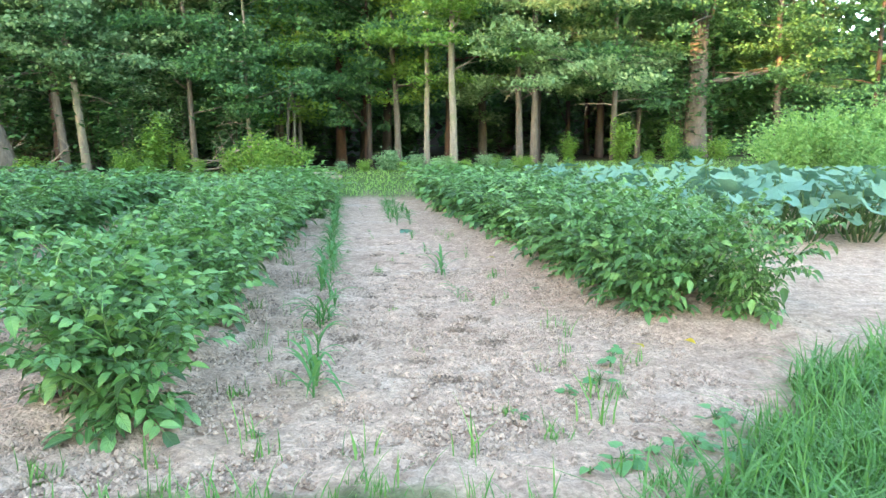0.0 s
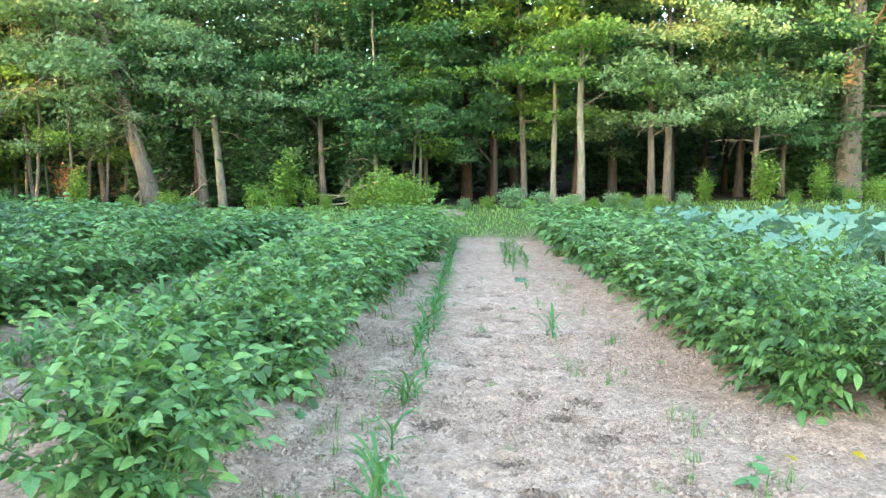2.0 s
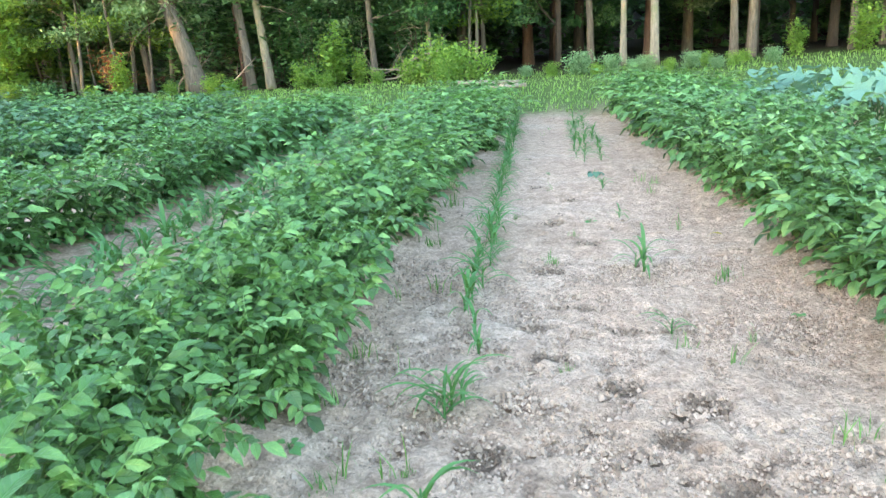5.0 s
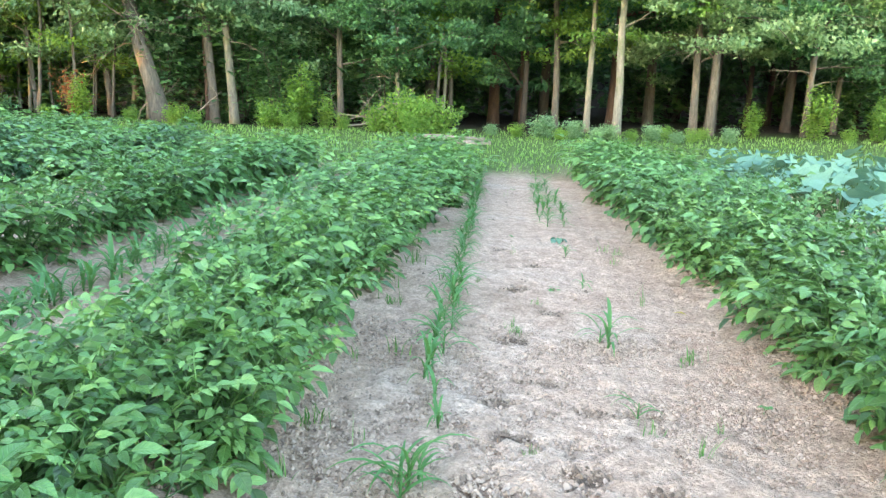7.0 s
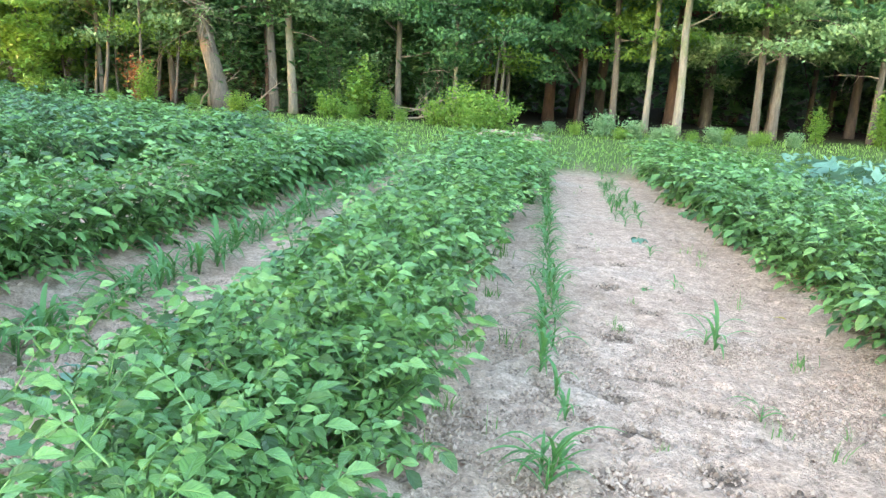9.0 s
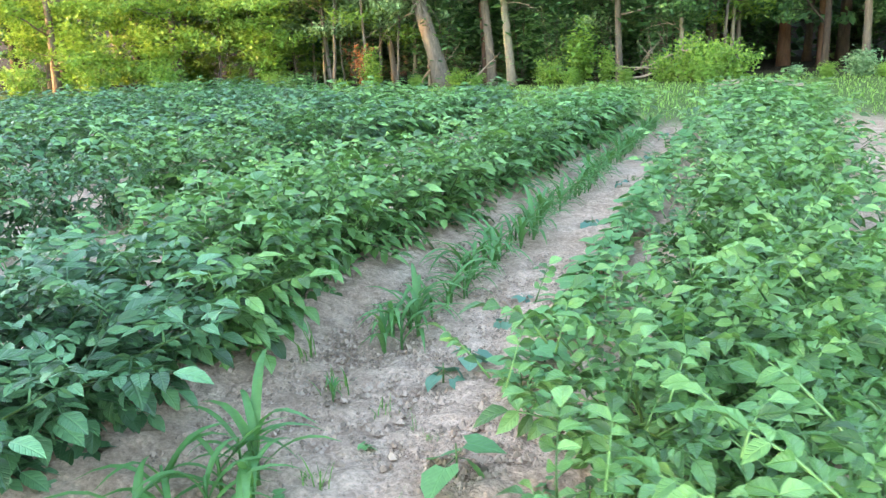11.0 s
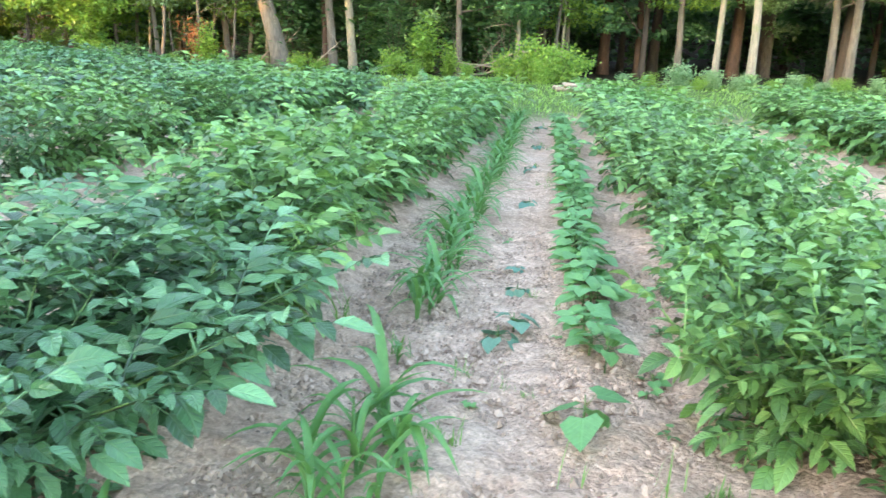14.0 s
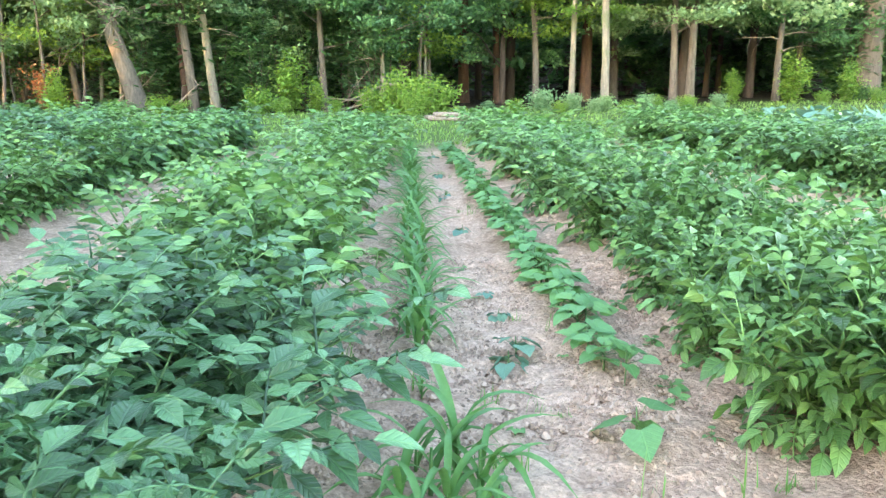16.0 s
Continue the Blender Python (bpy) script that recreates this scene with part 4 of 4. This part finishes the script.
tspots = [(-1.2, 6.47, 1.2), (-1.16, 7.95, 1.3), (-1.2, 7.0, 1.2), (-1.23, 6.5, 1.2), (-3.27, 6.43, 1.1), (-3.56, 6.7, 1.3), (-1.05, 5.05, 1.3), (-.95, 4.4, 1.5), (-.85, 4.3, 1.4), (.62, 4.95, 1.4), (.7, 4.85, 1.5), (.85, 5.2, 1.2), (1.0, 5.4, 1), (.45, 5.3, .8),
          (.15, 4.7, .9), (.75, 6.3, 1.3), (.85, 6.35, 1), (.7, 7.3, .9), (.8, 8.3, 1.3), (.75, 9.6, 1.4), (.35, 7.2, .9), (.8, 6.0, 1.2), (-1.1, 9.2, 1.5), (-1.15, 9.6, 1.3), (-1.1, 10.6, 1.6), (-.95, 5.6, 1), (-.8, 6.0, .8), (-.95, 6.9, .8), (-.2, 6.9, .6), (-.9, 5.2, .9),
          (-2.75, 6.15, .7), (-2.6, 5.6, .9), (-3.0, 6.3, .8), (-2.95, 5.75, .8), (-2.2, 5.6, .9), (-2.0, 5.75, 1), (-1.8, 5.4, 1), (.55, 4.5, 1.5), (.3, 4.35, 1.6), (-.1, 4.2, 1.7), (-.5, 4.25, 1.5), (-1.3, 4.3, 1.6), (-1.6, 4.2, 1.5)]
for k in range(90):
    lane = (-.95, .75, -.2, -2.2, -3.0, -2.8, -5.2, -5.4, 2.9)[k % 9]
    tspots.append((lane + nr.normal(0, .17), nr.uniform(5, 19), nr.uniform(.45, 1.1) if k % 3 else 1.3))
for k in range(26):
    tspots.append((nr.choice((-1.2, -.55, -.1, .5)) + nr.normal(0, .1), nr.uniform(3.8, 4.02), nr.uniform(.6, 1.25)))
place_all(tufts, tspots, 32)


def stuff(name, label, category, me):
    return tagged(new(name, me), label, category, kind="stuff")


def grow(n, x0, x1, y0, y1, seed, keep=None):
    def feet(_):
        r = np.random.default_rng(seed)
        x, y_ = r.uniform(x0, x1, n), r.uniform(y0, y1, n)
        ok = grassed(x, y_) > r.uniform(.2, .9, n)
        if keep is not None:
            ok &= keep(x, y_, r)
        x, y_ = x[ok], y_[ok]
        return np.column_stack([x, y_, height(x, y_) - .01])
    return feet


lush = lambda x, y_, r: lattice_noise(x, y_, 2.2, 9) + 1.2 * smooth_step(.5, 1.2, x) > r.uniform(-.2, .8, len(x))
g = blade_geo(np.random.default_rng(41), 0, grow(16000, -5, 4.5, 2.6, 4.5, 40, lush), .08, .22, .007, .8)
blade_geo(np.random.default_rng(42), 0, grow(17000, .3, 3.8, 3.0, 6.0, 43, lambda x, y_, r: lattice_noise(x, y_, 1.8, 14) + .9 * smooth_step(1.0, 1.8, x) > r.uniform(-.6, .9, len(x))), .11, .31, .009, 1.5, g)
stuff("grass", "lush green grass on the headland before the beds", "grass", g.mesh("grass", GRASS))
g = blade_geo(np.random.default_rng(44), 0, grow(20000, -16, 14, 17, 31, 45), .05, .15, .024, .9)
stuff("meadow_grass", "bright short grass between beds and wood", "grass", g.mesh("meadow_grass", MEADOW))


def clods(n, x0, x1, y0, y1, s0, s1, seed, damp=False):
    """Crumbs of dry soil and small stones, half sunk."""
    r = np.random.default_rng(seed)
    x, y_ = r.uniform(x0, x1, n), r.uniform(y0, y1, n)
    ok = (grassed(x, y_) < .5) & (lattice_noise(x, y_, 2.5, 12) > r.uniform(-3.2, .5, n))
    hole = np.min([np.hypot((x - hx) / .11, (y_ - hy) / .085) for hx, hy in HOLLOWS], axis=0)
    ok &= (hole < r.uniform(.4, 1.2, n)) if damp else (hole > r.uniform(.5, 1.2, n))
    x, y_ = x[ok], y_[ok]
    n = len(x)
    s = s0 + (s1 - s0) * r.random(n) ** 4.2
    ring = np.arange(5) * 2 * math.pi / 5
    base = np.concatenate([np.stack([np.cos(ring), np.sin(ring), 0 * ring - .4], -1), [(0.2, 0.1, .5), (-.35, -.15, .45)]])
    v = base[None] * r.uniform(.55, 1.25, (n, 7, 1)) * s[:, None, None]
    a = r.uniform(0, 6.28, n)
    c, q = np.cos(a)[:, None], np.sin(a)[:, None]
    vx, vy = v[..., 0] * c - v[..., 1] * q, v[..., 0] * q + v[..., 1] * c
    v = np.stack([vx + x[:, None], vy + y_[:, None], v[..., 2] + (height(x, y_) + s * .1)[:, None]], -1).reshape(-1, 3)
    tri = [(0, 1, 5), (1, 2, 6, 5), (2, 3, 6), (3, 4, 6), (4, 0, 5, 6)]
    f = [tuple(i * 7 + k for k in t_) for i in range(n) for t_ in tri]
    g_ = Geo()
    g_.add(v, f)
    return g_.mesh("clods", DAMP_CLOD if damp else CLOD, False)


stuff("soil_clods", "crumbled clods and pebbles on dry soil", "clods", clods(76000, -3.6, 1.4, 4, 8.8, .0065, .021, 51))
stuff("soil_clods", "crumbled clods and pebbles on dry soil", "clods", clods(5000, -6, 3.4, 4, 19, .008, .028, 52))

stuff("damp_clods", "dark damp crumbs turned up in trodden hollows", "clods", clods(30000, -.8, .6, 4.8, 12, .007, .02, 53, True))

# ---------- yellowed leaves under the potato row, log pile, fallen branches ----------
yg = Geo()
yg.add(LEAFLET_V, LEAFLET_F)
YELLOW_ME = yg.mesh("fallen_leaf", YELLOW_LEAF)
for x, y, rz in ((1.15, 5.62, 30), (1.45, 5.75, 200), (1.0, 9.3, 80)):
    ob = thing("fallen_leaf", "yellowed potato leaf lying on the soil", "leaf", "fallen leaves", "", YELLOW_ME)
    ob.matrix_basis = pose(x, y, float(height(x, y)) + .03, 15, 10, rz) @ Matrix.Scale(.09, 4)

for k, (x, y, z, L, r_, rz) in enumerate(((-1.7, 25.6, .07, 1.9, .06, 9), (-1.4, 25.9, .07, 1.7, .07, -8), (-1.95, 26.3, .07, 1.6, .06, 14), (-1.6, 25.75, .17, 1.8, .05, 20), (-1.75, 26.05, .17, 1.5, .055, -12))):
    g = Geo()
    g.tube([(-L / 2, 0, 0), (-L / 4, .02, .01), (L / 4, -.02, 0), (L / 2, 0, .01)], [r_, r_ * .97, r_ * .93, r_ * .9], 10)
    ob = thing("log", "pale cut log in a small pile on the grass", "log", "log pile", "", g.mesh("log", DEAD_WOOD))
    ob.matrix_basis = pose(x, y, float(height(x, y)) + z - .02, 0, 0, rz)

for k, (x, y, z, d, L) in enumerate(((-3.2, 31.3, .3, (-1, .1, .28), 4.2), (-3.4, 31.0, 1.0, (-1, 0, -.12), 3.0), (-6.2, 31.2, .1, (1, 0, .45), 3.2), (-11.4, 31.6, .2, (.7, 0, .6), 1.6), (-13.3, 31.6, .1, (.5, 0, .9), 2.0))):
    rr = np.random.default_rng(600 + k)
    g = Geo()
    path = limb_path(rr, (0, 0, 0), d, L, .1, 6)
    g.tube(path, [.042, .038, .034, .028, .021, .014, .006], 6)
    for q in (2, 3, 4, 5):
        g.tube(limb_path(rr, path[q], (d[0] * .5 + rr.normal() * .4, rr.normal() * .3, abs(rr.normal())), L * .35, .15, 3), [.016, .012, .008, .003], 4)
    ob = thing("fallen_branch", "bare fallen branch leaning in the undergrowth", "branch", "fallen branches", "", g.mesh("fallen_branch", DEAD_WOOD))
    ob.matrix_basis = pose(x, y, float(height(x, y)) + z - .1)
